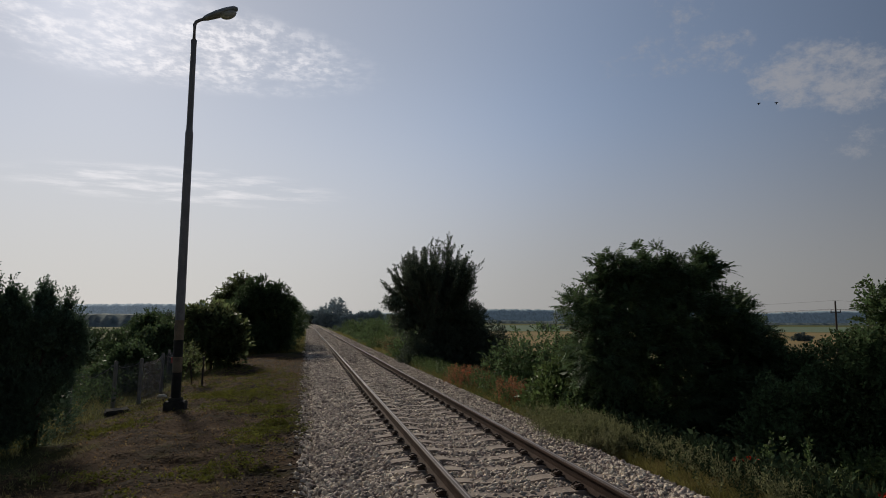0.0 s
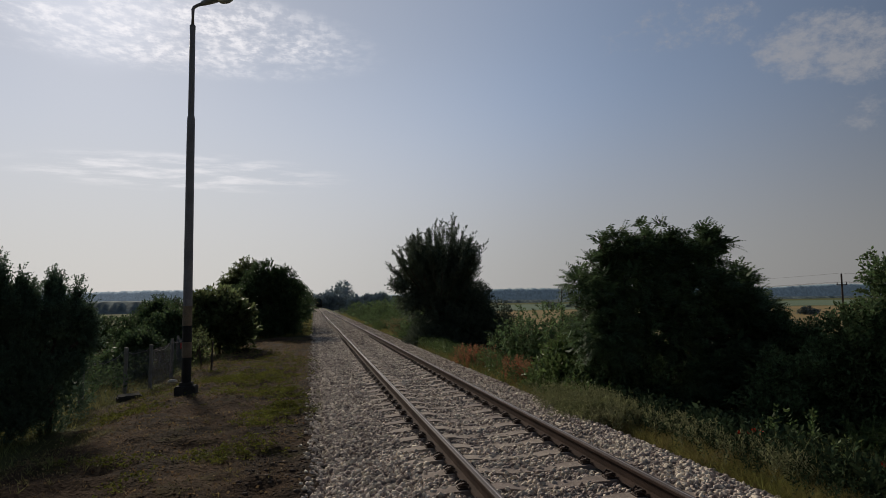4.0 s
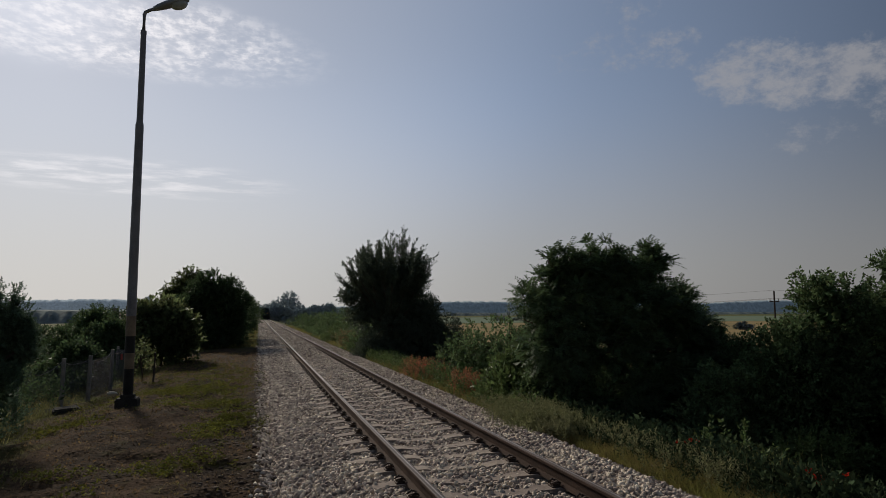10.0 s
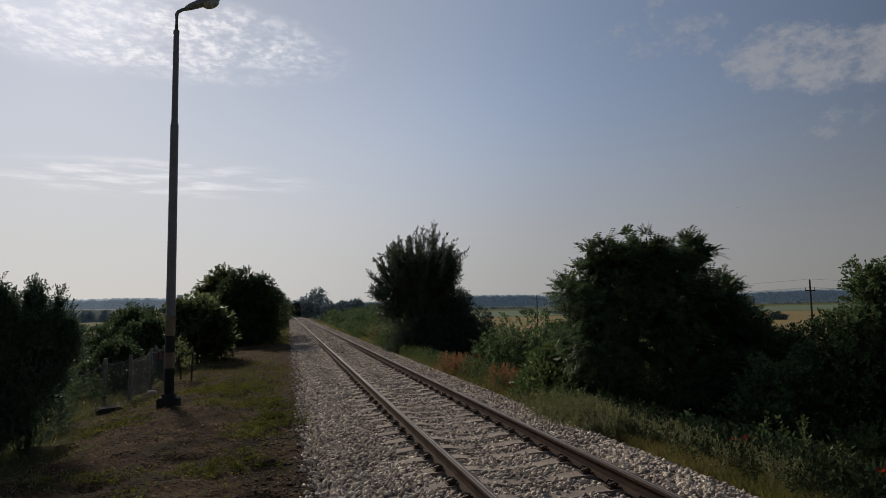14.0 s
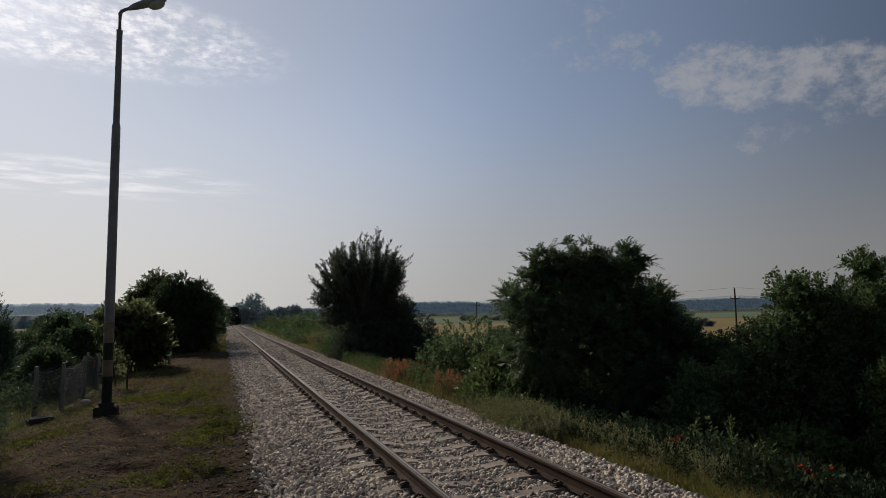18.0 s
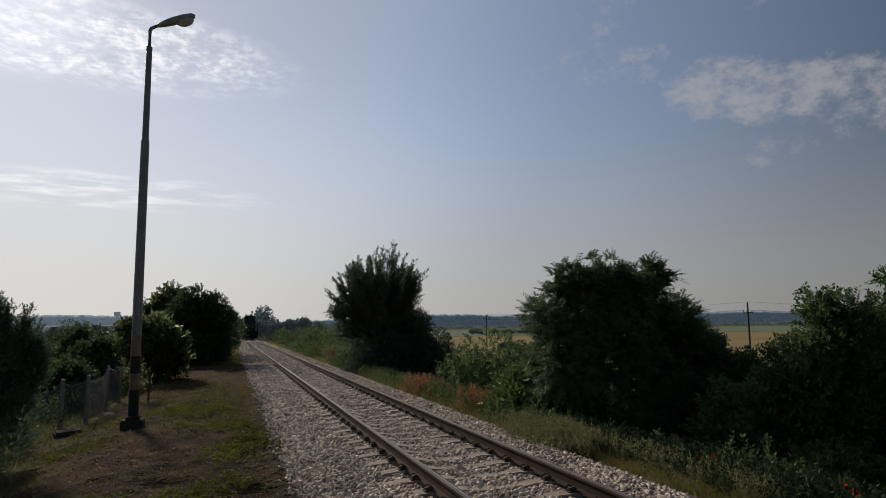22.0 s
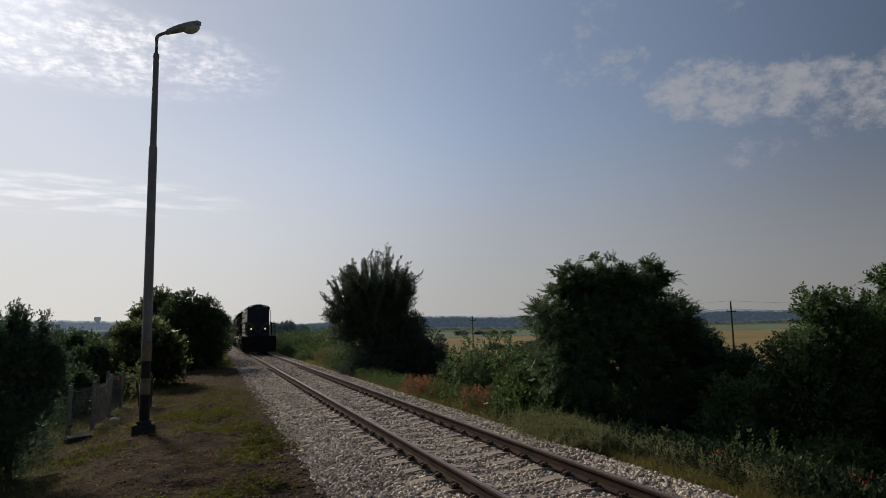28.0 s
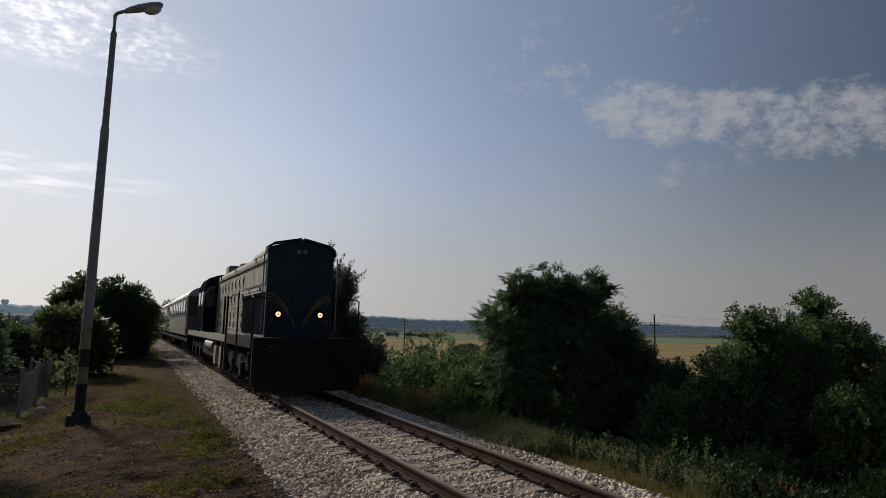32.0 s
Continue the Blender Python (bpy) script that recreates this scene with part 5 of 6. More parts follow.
for s in (-1, 1):
    part("roof_lip", extrude_xz([(s * 0.04, 4.05), (s * 0.72, 3.9), (s * 0.87, 3.78), (s * 0.91, 3.64), (s * 0.94, 3.64), (s * 0.91, 3.84), (s * 0.75, 3.95), (s * 0.04, 4.1)], -0.08, 0.3), M_NAVY, loco, "dark roof lip over the front")
    part("marker_lamp", rod(bmesh.new(), (s * 0.72, -0.04, 1.86), (s * 0.72, 0.0, 1.86), 0.035, 0.035, 10), M_LENS, loco)
    part("front_rail", tube(bmesh.new(), [(s * 1.34, -1.0, 1.4), (s * 1.34, -1.0, 2.42), (s * 0.5, -1.0, 2.42), (s * 0.5, -1.0, 1.4)], [0.014] * 4, 6), M_BLACK, loco)
part("coupler", boxed(-0.12, 0.12, -1.6, -1.2, 0.95, 1.15), M_UNDER, loco, bevel=0.02)
part("fuel_tank", extrude_xz([(-1.2, 0.45), (-1.3, 0.6), (-1.3, 1.14), (1.3, 1.14), (1.3, 0.6), (1.2, 0.45)], 6.8, 11.0), M_UNDER, loco, "sooty fuel tank")
for s in (-1, 1):
    part("air_tank", rod(bmesh.new(), (s * 1.22, 7.2, 0.98), (s * 1.22, 9.6, 0.98), 0.2, 0.2, 16), M_TANK, loco, "dusty grey air cylinder")
    part("sand_box", boxed(s * 1.22 - 0.12, s * 1.22 + 0.12, 4.9, 5.5, 0.35, 1.0), M_TANK, loco, "dusty grey box", bevel=0.03)
    part("sand_box", boxed(s * 1.22 - 0.12, s * 1.22 + 0.12, 6.4, 7.0, 0.35, 1.0), M_TANK, loco, "dusty grey box", bevel=0.03)
    for c in (3.0, 14.8):
        part("bogie_frame", extrude_xz([(s * 1.06, 0.5), (s * 1.16, 0.5), (s * 1.16, 0.95), (s * 1.06, 0.95)], c - 2.4, c + 2.4), M_UNDER, loco, bevel=0.02)
        for y in (c - 1.75, c, c + 1.75):
            part("axle_box", boxed(s * 1.17 - 0.1, s * 1.17 + 0.1, y - 0.18, y + 0.18, 0.32, 0.72), M_UNDER, loco, bevel=0.03)
            part("spring", rod(bmesh.new(), (s * 1.14, y + 0.4, 0.5), (s * 1.14, y + 0.4, 0.92), 0.1, 0.1, 10), M_TANK, loco)
for c in (3.0, 14.8):
    for y in (c - 1.75, c, c + 1.75):
        wheels.append(wheelset(loco, y, 0.5))


def coach(label, upper, lower):
    c = tagged(empty("passenger_coach", 0, 0, 0), label, "railway coach", "coaches of the train")
    L = 20.0
    part("underframe", boxed(-1.3, 1.3, 0.0, L, 0.75, 1.1), M_UNDER, c, bevel=0.02)
    part("lower_body", boxed(-1.4, 1.4, 0.1, L - 0.1, 1.1, 2.15), lower, c, bevel=0.02)
    part("upper_body", boxed(-1.39, 1.39, 0.1, L - 0.1, 2.152, 3.2), upper, c, bevel=0.02)
    prof = [(-1.42, 3.2)] + [(1.42 * math.cos(a), 3.2 + 0.62 * math.sin(a)) for a in (math.pi - math.pi * k / 14 for k in range(1, 14))] + [(1.42, 3.2)]
    part("roof", extrude_xz(prof, 0.0, L), M_ROOF, c, "weathered light grey roof")
    for s in (-1, 1):
        for k in range(9):
            y0 = 1.7 + 1.9 * k
            w = part("window", boxed(s * 1.39 - 0.025, s * 1.39 + 0.025, y0, y0 + 1.25, 2.25, 3.08), lower, c, bevel=0.008)
            part("pane", boxed(s * 1.42 - 0.012, s * 1.42 + 0.012, y0 + 0.07, y0 + 1.18, 2.32, 3.01), M_WINDOW, w)
        for y0 in (0.35, L - 1.15):
            part("door", boxed(s * 1.395 - 0.03, s * 1.395 + 0.03, y0, y0 + 0.8, 1.15, 3.15), upper, c, bevel=0.01)
        for cy in (3.2, L - 3.2):
            part("bogie_frame", boxed(s * 1.05 - 0.06, s * 1.05 + 0.06, cy - 1.7, cy + 1.7, 0.42, 0.72), M_UNDER, c, bevel=0.02)
    for k in range(5):
        part("roof_vent", rod(bmesh.new(), (0, 2.5 + 3.7 * k, 3.8), (0, 2.5 + 3.7 * k, 3.98), 0.16, 0.2, 10), M_ROOF, c)
    part("gangway", boxed(-0.55, 0.55, -0.35, 0.05, 1.1, 3.1), M_UNDER, c, bevel=0.02)
    sets = []
    for cy in (3.2, L - 3.2):
        for y in (cy - 1.25, cy + 1.25):
            sets.append(wheelset(c, y, 0.46))
    return c, sets


coaches = []
for label, up, lo in (("weathered grey passenger coach with a light roof", M_COACHBLUE, M_COACHLOW), ("brown passenger coach with a light roof", M_COACHBROWN, M_COACHLOW),
                      ("dark grey passenger coach with a light roof", M_COACHBLUE, M_COACHBLUE), ("brown passenger coach with weathered paint", M_COACHBROWN, M_COACHBROWN)):
    c, sets = coach(label, up, lo)
    coaches.append(c)
    wheels += sets

# ---- fence and garden edge ----
fence = tagged(empty("fence", 0, 0, 0), "sagging wire mesh fence on grey concrete posts", "fence")
POSTS = [(-7.3, 13.4), (-6.85, 15.0), (-6.42, 16.55), (-6.09, 17.48), (-6.02, 19.6), (-5.9, 21.0), (-6.6, 23.5)]
for x, y in POSTS:
    z = float(land_z(x, y))
    part("post", tube(bmesh.new(), [(x, y, z - 0.1), (x + 0.02, y, z + 1.08)], [0.05, 0.045], 6), M_POST, fence)
bm, top = bmesh.new(), bmesh.new()
for (xa, ya), (xb, yb) in zip(POSTS, POSTS[1:]):
    n = 30
    for k in range(-11, n):
        for sgn in (0, 1):
            u0, u1 = max(k / n, 0), min((k + 11) / n, 1)
            z0, z1 = (u0 - k / n) * n / 11, (u1 - k / n) * n / 11
            if sgn:
                z0, z1 = 1 - z0, 1 - z1
            a = (xa + (xb - xa) * u0, ya + (yb - ya) * u0)
            b = (xa + (xb - xa) * u1, ya + (yb - ya) * u1)
            rod(bm, (*a, float(land_z(*a)) + 0.05 + 0.93 * z0), (*b, float(land_z(*b)) + 0.05 + 0.93 * z1), 0.0022, 0.0022, 3)
    line = [(xa + (xb - xa) * u, ya + (yb - ya) * u, float(land_z(xa + (xb - xa) * u, ya + (yb - ya) * u)) + 1.02 - 0.12 * 4 * u * (1 - u)) for u in (k / 8 for k in range(9))]
    tube(top, line, [0.006] * 9, 4)
part("wire_mesh", bm, M_WIRE, fence, "thin galvanised wire mesh")["kind"] = "stuff"
part("top_wire", top, M_POST, fence, "pale sagging top wire")
for (xa, ya), (xb, yb) in ((POSTS[3], POSTS[4]),):
    sheet = bmesh.new()
    za = float(land_z(xa, ya))
    vs = [sheet.verts.new(p) for p in ((xa + 0.05, ya, za + 0.12), (xb + 0.05, yb, za + 0.12), (xb + 0.05, yb, za + 0.98), (xa + 0.05, ya, za + 0.95))]
    sheet.faces.new(vs)
    bmesh.ops.solidify(sheet, geom=sheet.faces[:], thickness=0.006)
    part("screen_sheet", sheet, M_SHEET, fence, "dusty grey plastic screen")
sign = tagged(part("warning_sign", boxed(-0.09, 0.09, -0.004, 0.004, 0, 0.16), M_RED, bevel=0.001), "small faded red sign on the fence", "sign")
sign.matrix_basis = pose(-5.86, 20.1, 0.32, 0, 0, 84)
slab = tagged(part("concrete_slab", boxed(-0.24, 0.24, -0.16, 0.16, 0, 0.15), M_CONC, bevel=0.03), "dark mossy concrete slab in the grass", "concrete slab")
slab.matrix_basis = pose(-6.0, 15.3, float(land_z(-6.0, 15.3)) - 0.05, 4, -3, 20)
rock = bmesh.new()
bmesh.ops.create_icosphere(rock, subdivisions=2, radius=0.1)
for v in rock.verts:
    v.co = Vector((v.co.x * 1.3, v.co.y, v.co.z * 0.7)) * (1 + 0.25 * noise.noise(v.co * 7))
rock = tagged(part("pale_rock", rock, M_STONE), "pale rock lying by the fence", "rock")
rock.matrix_basis = pose(-5.75, 18.4, float(land_z(-5.75, 18.4)) + 0.06)

stake = tagged(part("wooden_stake", tube(bmesh.new(), [(0, 0, -0.1), (0.03, 0, 0.85)], [0.03, 0.025], 6), M_WOODPOLE), "thin dark wooden stake in the grass", "stake")
stake.matrix_basis = pose(-5.1, 20.6, float(land_z(-5.1, 20.6)))
# ---- garden shed and far water tower ----
hz = float(land_z(-10.6, 45))
shed = tagged(empty("garden_house", -10.6, 45.5, hz - 0.75), "small dark garden house with a tiled roof behind the shrubs", "house")
part("wall", boxed(-1.4, 1.4, -1.2, 1.2, -0.1, 2.9), M_PLASTER, shed)
part("roof", extrude_xz([(-1.6, 2.85), (0, 3.55), (1.6, 2.85), (1.6, 2.95), (0, 3.68), (-1.6, 2.95)], -1.4, 1.4), M_TILE, shed)
part("chimney", boxed(-0.35, -0.05, -0.2, 0.1, 3.2, 3.95), M_PLASTER, shed)
part("window", boxed(-0.4, 0.4, -1.22, -1.18, 1.1, 2.0), M_WINDOW, shed)
tower = tagged(empty("water_tower", -217, 1470, -6), "hazy concrete water tower far off on the horizon", "water tower")
# the tower takes the far woods' haze colour and glow
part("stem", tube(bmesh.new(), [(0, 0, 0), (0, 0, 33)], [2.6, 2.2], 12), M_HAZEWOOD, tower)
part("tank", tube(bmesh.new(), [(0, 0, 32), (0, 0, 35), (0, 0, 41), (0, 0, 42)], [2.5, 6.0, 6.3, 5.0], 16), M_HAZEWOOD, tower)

# ---- poles and wires in the fields ----
def field_pole(x, y, top, drop):
    z = float(land_z(x, y))
    p = tagged(empty("utility_pole", x, y, z), "dark wooden utility pole with a crossarm in the field", "utility pole", "poles across the fields")
    part("shaft", tube(bmesh.new(), [(0, 0, -0.3), (0, 0, top - z)], [0.17, 0.12], 8), M_WOODPOLE, p)
    part("crossarm", boxed(-0.95, 0.95, -0.06, 0.06, top - z - drop - 0.15, top - z - drop), M_WOODPOLE, p)
    for dx in (-0.85, 0.85):
        part("insulator", rod(bmesh.new(), (dx, 0, top - z - drop), (dx, 0, top - z - drop + 0.4), 0.06, 0.05, 8), M_LENS, p)
    part("insulator", rod(bmesh.new(), (0, 0, top - z), (0, 0, top - z + 0.15), 0.06, 0.05, 8), M_LENS, p)
    return p


FIELD_POLES = [(78.6, 86.0, 4.85, 1.6), (63.5, 163.0, 4.3, 1.0), (124.0, 84.0, 4.85, 1.6)]
for p in FIELD_POLES:
    field_pole(*p)
for a, b in ((FIELD_POLES[0], FIELD_POLES[1]), (FIELD_POLES[0], FIELD_POLES[2])):
    for dx, dz in ((-0.85, -1.2), (0.85, -1.2), (0, 0.15)):
        pts = []
        for i in range(13):
            u = i / 12
            pts.append((a[0] + dx + (b[0] - a[0]) * u, a[1] + (b[1] - a[1]) * u, a[2] + dz + (b[2] - a[2]) * u - 1.2 * 4 * u * (1 - u) * 0.5))
        tagged(part("power_wire", tube(bmesh.new(), pts, [0.012] * 13, 4), M_WOODPOLE), "thin sagging power wire between field poles", "wire")

# ---- ground cover ----
rng = np.random.default_rng(17)
PATCHES = [(-2.76, 12.03, 0.26, 0.4, 286), (-3.64, 16.5, 0.5, 0.6, 308), (-4.35, 17.0, 0.3, 0.5, 143), (-3.8, 14.2, 0.25, 0.4, 66), (-3.0, 14.5, 0.3, 0.55, 154), (-5.5, 13.0, 0.35, 0.4, 176), (-3.06, 9.0, 0.28, 0.3, 82), (-3.0, 10.7, 0.22, 0.35, 66), (-3.5, 8.7, 0.2, 0.2, 33),
           (-3.36, 17.6, 0.5, 0.7, 231), (-4.4, 24.0, 0.9, 2.2, 231), (-2.7, 13.7, 0.18, 0.4, 77), (-4.5, 8.7, 0.3, 0.15, 49), (-3.0, 20.5, 0.5, 1.6, 143), (-4.8, 19.5, 0.4, 1.2, 88), (-5.3, 16.0, 0.35, 0.8, 99), (-4.1, 7.6, 0.2, 0.2, 22), (-3.4, 22.0, 0.6, 1.5, 110)]
mossy = np.concatenate([np.c_[rng.normal(cx, sx, n), rng.normal(cy, sy, n)] for cx, cy, sx, sy, n in PATCHES])
dark = scatter(rng, 900, -6.2, -2.4, 4, 26)
turf("weeds", "thin dull grass between the clods", M_VERGE, dark[lumps(dark[:, 0], dark[:, 1], 0.8) > 0.5], 0.06, 0.01, rng, 0.9, 6)
mat_leaves("weeds", "low yellow green weeds on the trodden platform", M_MOSS, mossy, 0.034, rng, 9)
turf("weeds", "short yellow green grass on the trodden platform", M_MOSS, mossy[::2], 0.05, 0.01, rng, 0.8, 6)
turf("dry_grass", "dry reddish grass at the platform's far end", M_DRY, scatter(rng, 1000, -6, -2.3, 21, 33), 0.11, 0.012, rng, 0.6, 5)
turf("dry_grass", "thin dry grass on the platform", M_DRY, scatter(rng, 6500, -6, -2.5, 4, 22), 0.05, 0.007, rng, 0.9, 5)
mat_leaves("leaf_litter", "scattered dry leaves and straw on the soil", M_DRY, scatter(rng, 1500, -6, -2.3, 6, 24), 0.035, rng, 2, 0.005, 0.015, "leaf litter")
turf("verge_grass", "low rough grass along the ballast", M_VERGE, np.concatenate([scatter(rng, 1500, 2.15, 3.0, 10, 14), scatter(rng, 3200, 2.3, 3.15, 3, 10), scatter(rng, 250, 2.9, 4.2, 4, 10)]), 0.2, 0.009, rng, 0.6, 7)
turf("verge_grass", "rough verge grass further along the ballast", M_VERGE, scatter(rng, 5500, 2.15, 4.4, 14, 45, 1.4), 0.30, 0.010, rng, 0.5, 7)
turf("bank_grass", "tall grass on the shaded bank", M_VERGE, scatter(rng, 4000, 3.4, 10.0, 11, 30, 1.3), 0.55, 0.014, rng, 0.4, 6)
turf("bank_grass", "rough grass on the bank further down the line", M_VERGE, scatter(rng, 7000, 2.1, 7.0, 30, 120, 1.5), 0.35, 0.03, rng, 0.5, 5)
turf("bank_grass", "rough grass beside the ballast down the line", M_VERGE, scatter(rng, 3500, -7.0, -2.45, 38, 120, 1.5), 0.22, 0.03, rng, 0.5, 5)
turf("garden_grass", "long grass in the garden behind the fence", M_GRASS, scatter(rng, 6000, -14.0, -6.4, 9, 40), 0.26, 0.012, rng, 0.4, 6)
herbs("garden_weeds", "tall leafy weeds in the overgrown garden", M_BUSHLEAF, scatter(rng, 700, -14.0, -6.6, 14, 34), 0.5, 0.45, 0.12, 0.05, rng)
herbs("verge_weeds", "bright leafy weeds along the verge", M_YOUNGLEAF, scatter(rng, 1700, 2.15, 4.8, 11, 34), 0.3, 0.34, 0.07, 0.03, rng)
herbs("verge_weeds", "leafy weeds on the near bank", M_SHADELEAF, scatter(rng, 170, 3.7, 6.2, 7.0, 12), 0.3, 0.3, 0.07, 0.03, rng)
herbs("verge_weeds", "tall green weeds far along the verge", M_BANKLEAF, scatter(rng, 900, 2.6, 5.0, 34, 75), 0.5, 0.5, 0.14, 0.06, rng)
herbs("wormwood", "grey green wormwood beside the ballast", M_GREYWEED, np.concatenate([np.c_[rng.normal(2.25, 0.26, 520), rng.normal(10.6, 0.5, 520)], np.c_[rng.normal(2.55, 0.3, 260), rng.normal(11.4, 0.8, 260)], np.c_[rng.normal(2.75, 0.2, 60), rng.uniform(6.2, 10.0, 60)]]), 0.24, 0.26, 0.055, 0.014, rng, 12, 6)
turf("wormwood", "thin dry stems in the wormwood", M_DRY, np.c_[rng.normal(2.45, 0.3, 200), rng.uniform(9.6, 12.3, 200)], 0.32, 0.006, rng, 0.6, 7, "weeds")
turf("verge_grass", "yellowed thin grass on the ballast's edge", M_DRY, np.c_[rng.normal(2.75, 0.22, 220), rng.uniform(4.0, 10.0, 220)], 0.26, 0.006, rng, 0.6, 6)
herbs("dry_bush", "rounded dry brownish bush on the verge", M_DRY, np.c_[rng.normal(3.35, 0.42, 260), rng.normal(38.0, 0.9, 260)], 0.75, 0.45, 0.09, 0.025, rng, 10, 4)
herbs("dry_bush", "grey green twigs of the dry bush", M_GREYWEED, np.c_[rng.normal(3.45, 0.42, 260), rng.normal(38.3, 0.9, 260)], 0.8, 0.45, 0.09, 0.025, rng, 10, 4)
herbs("dock_weeds", "rust red dock seed heads in the verge", M_RUSTWEED, np.concatenate([np.c_[rng.normal(2.6, 0.28, 70), rng.normal(19.3, 0.6, 70)], np.c_[rng.normal(2.55, 0.15, 36), rng.normal(14.9, 0.35, 36)]]), 0.45, 0.34, 0.05, 0.03, rng, 9, 4, up=2.5)
# leaf colour darkened here to stand for the trees' shade
herbs("verge_weeds", "dense green herbs between ballast and bank, colour darkened for shade", M_SHADELEAF, np.c_[rng.uniform(2.5, 3.1, 330), rng.uniform(4, 14, 330)], 0.14, 0.2, 0.05, 0.022, rng, 8, 3)
turf("verge_grass", "dense fine yellow green grass on the ballast's shoulder", M_VERGE, np.c_[rng.normal(2.66, 0.16, 1400), rng.uniform(4.5, 12.5, 1400)], 0.2, 0.006, rng, 0.45, 9)
turf("verge_grass", "tall pale grass stalks on the near bank", M_GRASS, np.c_[rng.normal(3.6, 0.25, 60), rng.normal(6.7, 0.4, 60)], 0.7, 0.007, rng, 0.25, 6)
herbs("verge_weeds", "fresh leafy shoots on the near bank", M_YOUNGLEAF, np.concatenate([np.c_[rng.normal(3.95, 0.12, 5), rng.normal(8.3, 0.15, 5)], np.c_[rng.normal(3.95, 0.2, 8), rng.normal(7.5, 0.25, 8)]]), 0.6, 0.4, 0.07, 0.04, rng, 10, 3)
turf("verge_grass", "rough grass behind along the line", M_VERGE, scatter(rng, 6000, 2.3, 10.0, -22, 5), 0.35, 0.014, rng, 0.5, 6)
turf("garden_grass", "rough grass beside the trodden soil", M_GRASS, scatter(rng, 7000, -14.0, -6.3, -22, 9), 0.35, 0.016, rng, 0.5, 6)
edge = scatter(rng, 2600, -0.9, 0.9, -22, 40)
edge[:, 0] += -6.2 + 0.45 * np.sin(0.9 * edge[:, 1]) + 0.3 * np.sin(2.3 * edge[:, 1] + 1.0)
turf("edge_grass", "short grass creeping over the soil's edge", M_GRASS, edge, 0.12, 0.01, rng, 0.7, 7)
# shade under the bank's bushes comes from this darkened leaf colour
herbs("bank_weeds", "dense herbs on the falling bank, shade put into their colour", M_SHADELEAF, np.concatenate([scatter(rng, 900, 2.9, 4.2, 3, 14), scatter(rng, 1000, 4.2, 6.8, 3, 14)]), 0.3, 0.34, 0.09, 0.045, rng, 8, 3)
herbs("burdock", "broad pale leaved weeds in the shade of the bank", M_BURDOCK, np.concatenate([np.c_[rng.normal(4.2, 0.3, 20), rng.normal(7.5, 0.25, 20)], np.c_[rng.normal(4.4, 0.15, 16), rng.normal(8.8, 0.2, 16)], np.c_[rng.normal(4.2, 0.3, 14), rng.normal(9.2, 0.4, 14)], scatter(rng, 16, 4.3, 7, 6, 10)]), 0.5, 0.26, 0.125, 0.07, rng, 6, 3, up=0.9)
turf("tall_grass", "tall pale grass blades at the bank's edge", M_GRASS, np.c_[rng.normal(3.45, 0.22, 16), rng.normal(6.0, 0.2, 16)], 0.5, 0.012, rng, 0.45, 6)
turf("tall_grass", "lone tall seeding stems on the shaded bank", M_DRY, np.c_[rng.normal(4.2, 0.15, 7), rng.normal(11.3, 0.2, 7)], 1.0, 0.009, rng, 0.12, 3)


# ---- bramble ----
bramble = tagged(empty("bramble", 4.55, 23.0, float(land_z(4.55, 23.0))), "arching pale bramble stems over the verge", "bramble")
for dx, span, high in ((0.0, 1.1, 0.75), (0.25, 0.8, 0.6), (-0.3, 0.9, 0.55), (0.5, 1.2, 0.65), (0.1, 0.6, 0.85)):
    pts = [(dx + span * (u - 0.5), 0.3 * dx + 0.15 * math.sin(3 * u), high * 4 * u * (1 - u) + 0.1 - 0.1 * u) for u in (k / 8 for k in range(9))]
    part("stem", tube(bmesh.new(), pts, [0.014, 0.014, 0.013, 0.012, 0.011, 0.01, 0.009, 0.008, 0.006], 5), M_GRASS, bramble, smooth=True)

# ---- poppies ----
def poppy(x, y, h, seed):
    prng = random.Random(seed)
    z = float(land_z(x, y))
    p = tagged(empty("poppy", x, y, z), "wild red poppy on a thin stem", "poppy", "poppies on the verge")
    lean = (prng.uniform(-0.08, 0.08), prng.uniform(-0.08, 0.08))
    part("stem", tube(bmesh.new(), [(0, 0, -0.03), (lean[0] * 0.3, lean[1] * 0.3, h * 0.5), (*lean, h)], [0.004, 0.003, 0.003], 5), M_GRASS, p)
    for k in range(4):
        a = math.tau * k / 4 + prng.uniform(-0.2, 0.2)
        bm = bmesh.new()
        rows = []
        for r, w, up in ((0.004, 0.012, 0.0), (0.026, 0.054, 0.016), (0.047, 0.066, 0.034), (0.055, 0.03, 0.046)):
            rows.append([bm.verts.new((lean[0] + r * math.cos(a) - s * w * 0.5 * math.sin(a), lean[1] + r * math.sin(a) + s * w * 0.5 * math.cos(a), h + up + 0.006 * (s * s))) for s in (-1, 0, 1)])
        for ra, rb in zip(rows, rows[1:]):
            for i in range(2):
                bm.faces.new((ra[i], ra[i + 1], rb[i + 1], rb[i]))
        part("petal", bm, M_POPPY, p)
    part("seed_head", rod(bmesh.new(), (*lean, h), (*lean, h + 0.02), 0.008, 0.01, 7), M_BLACK, p)


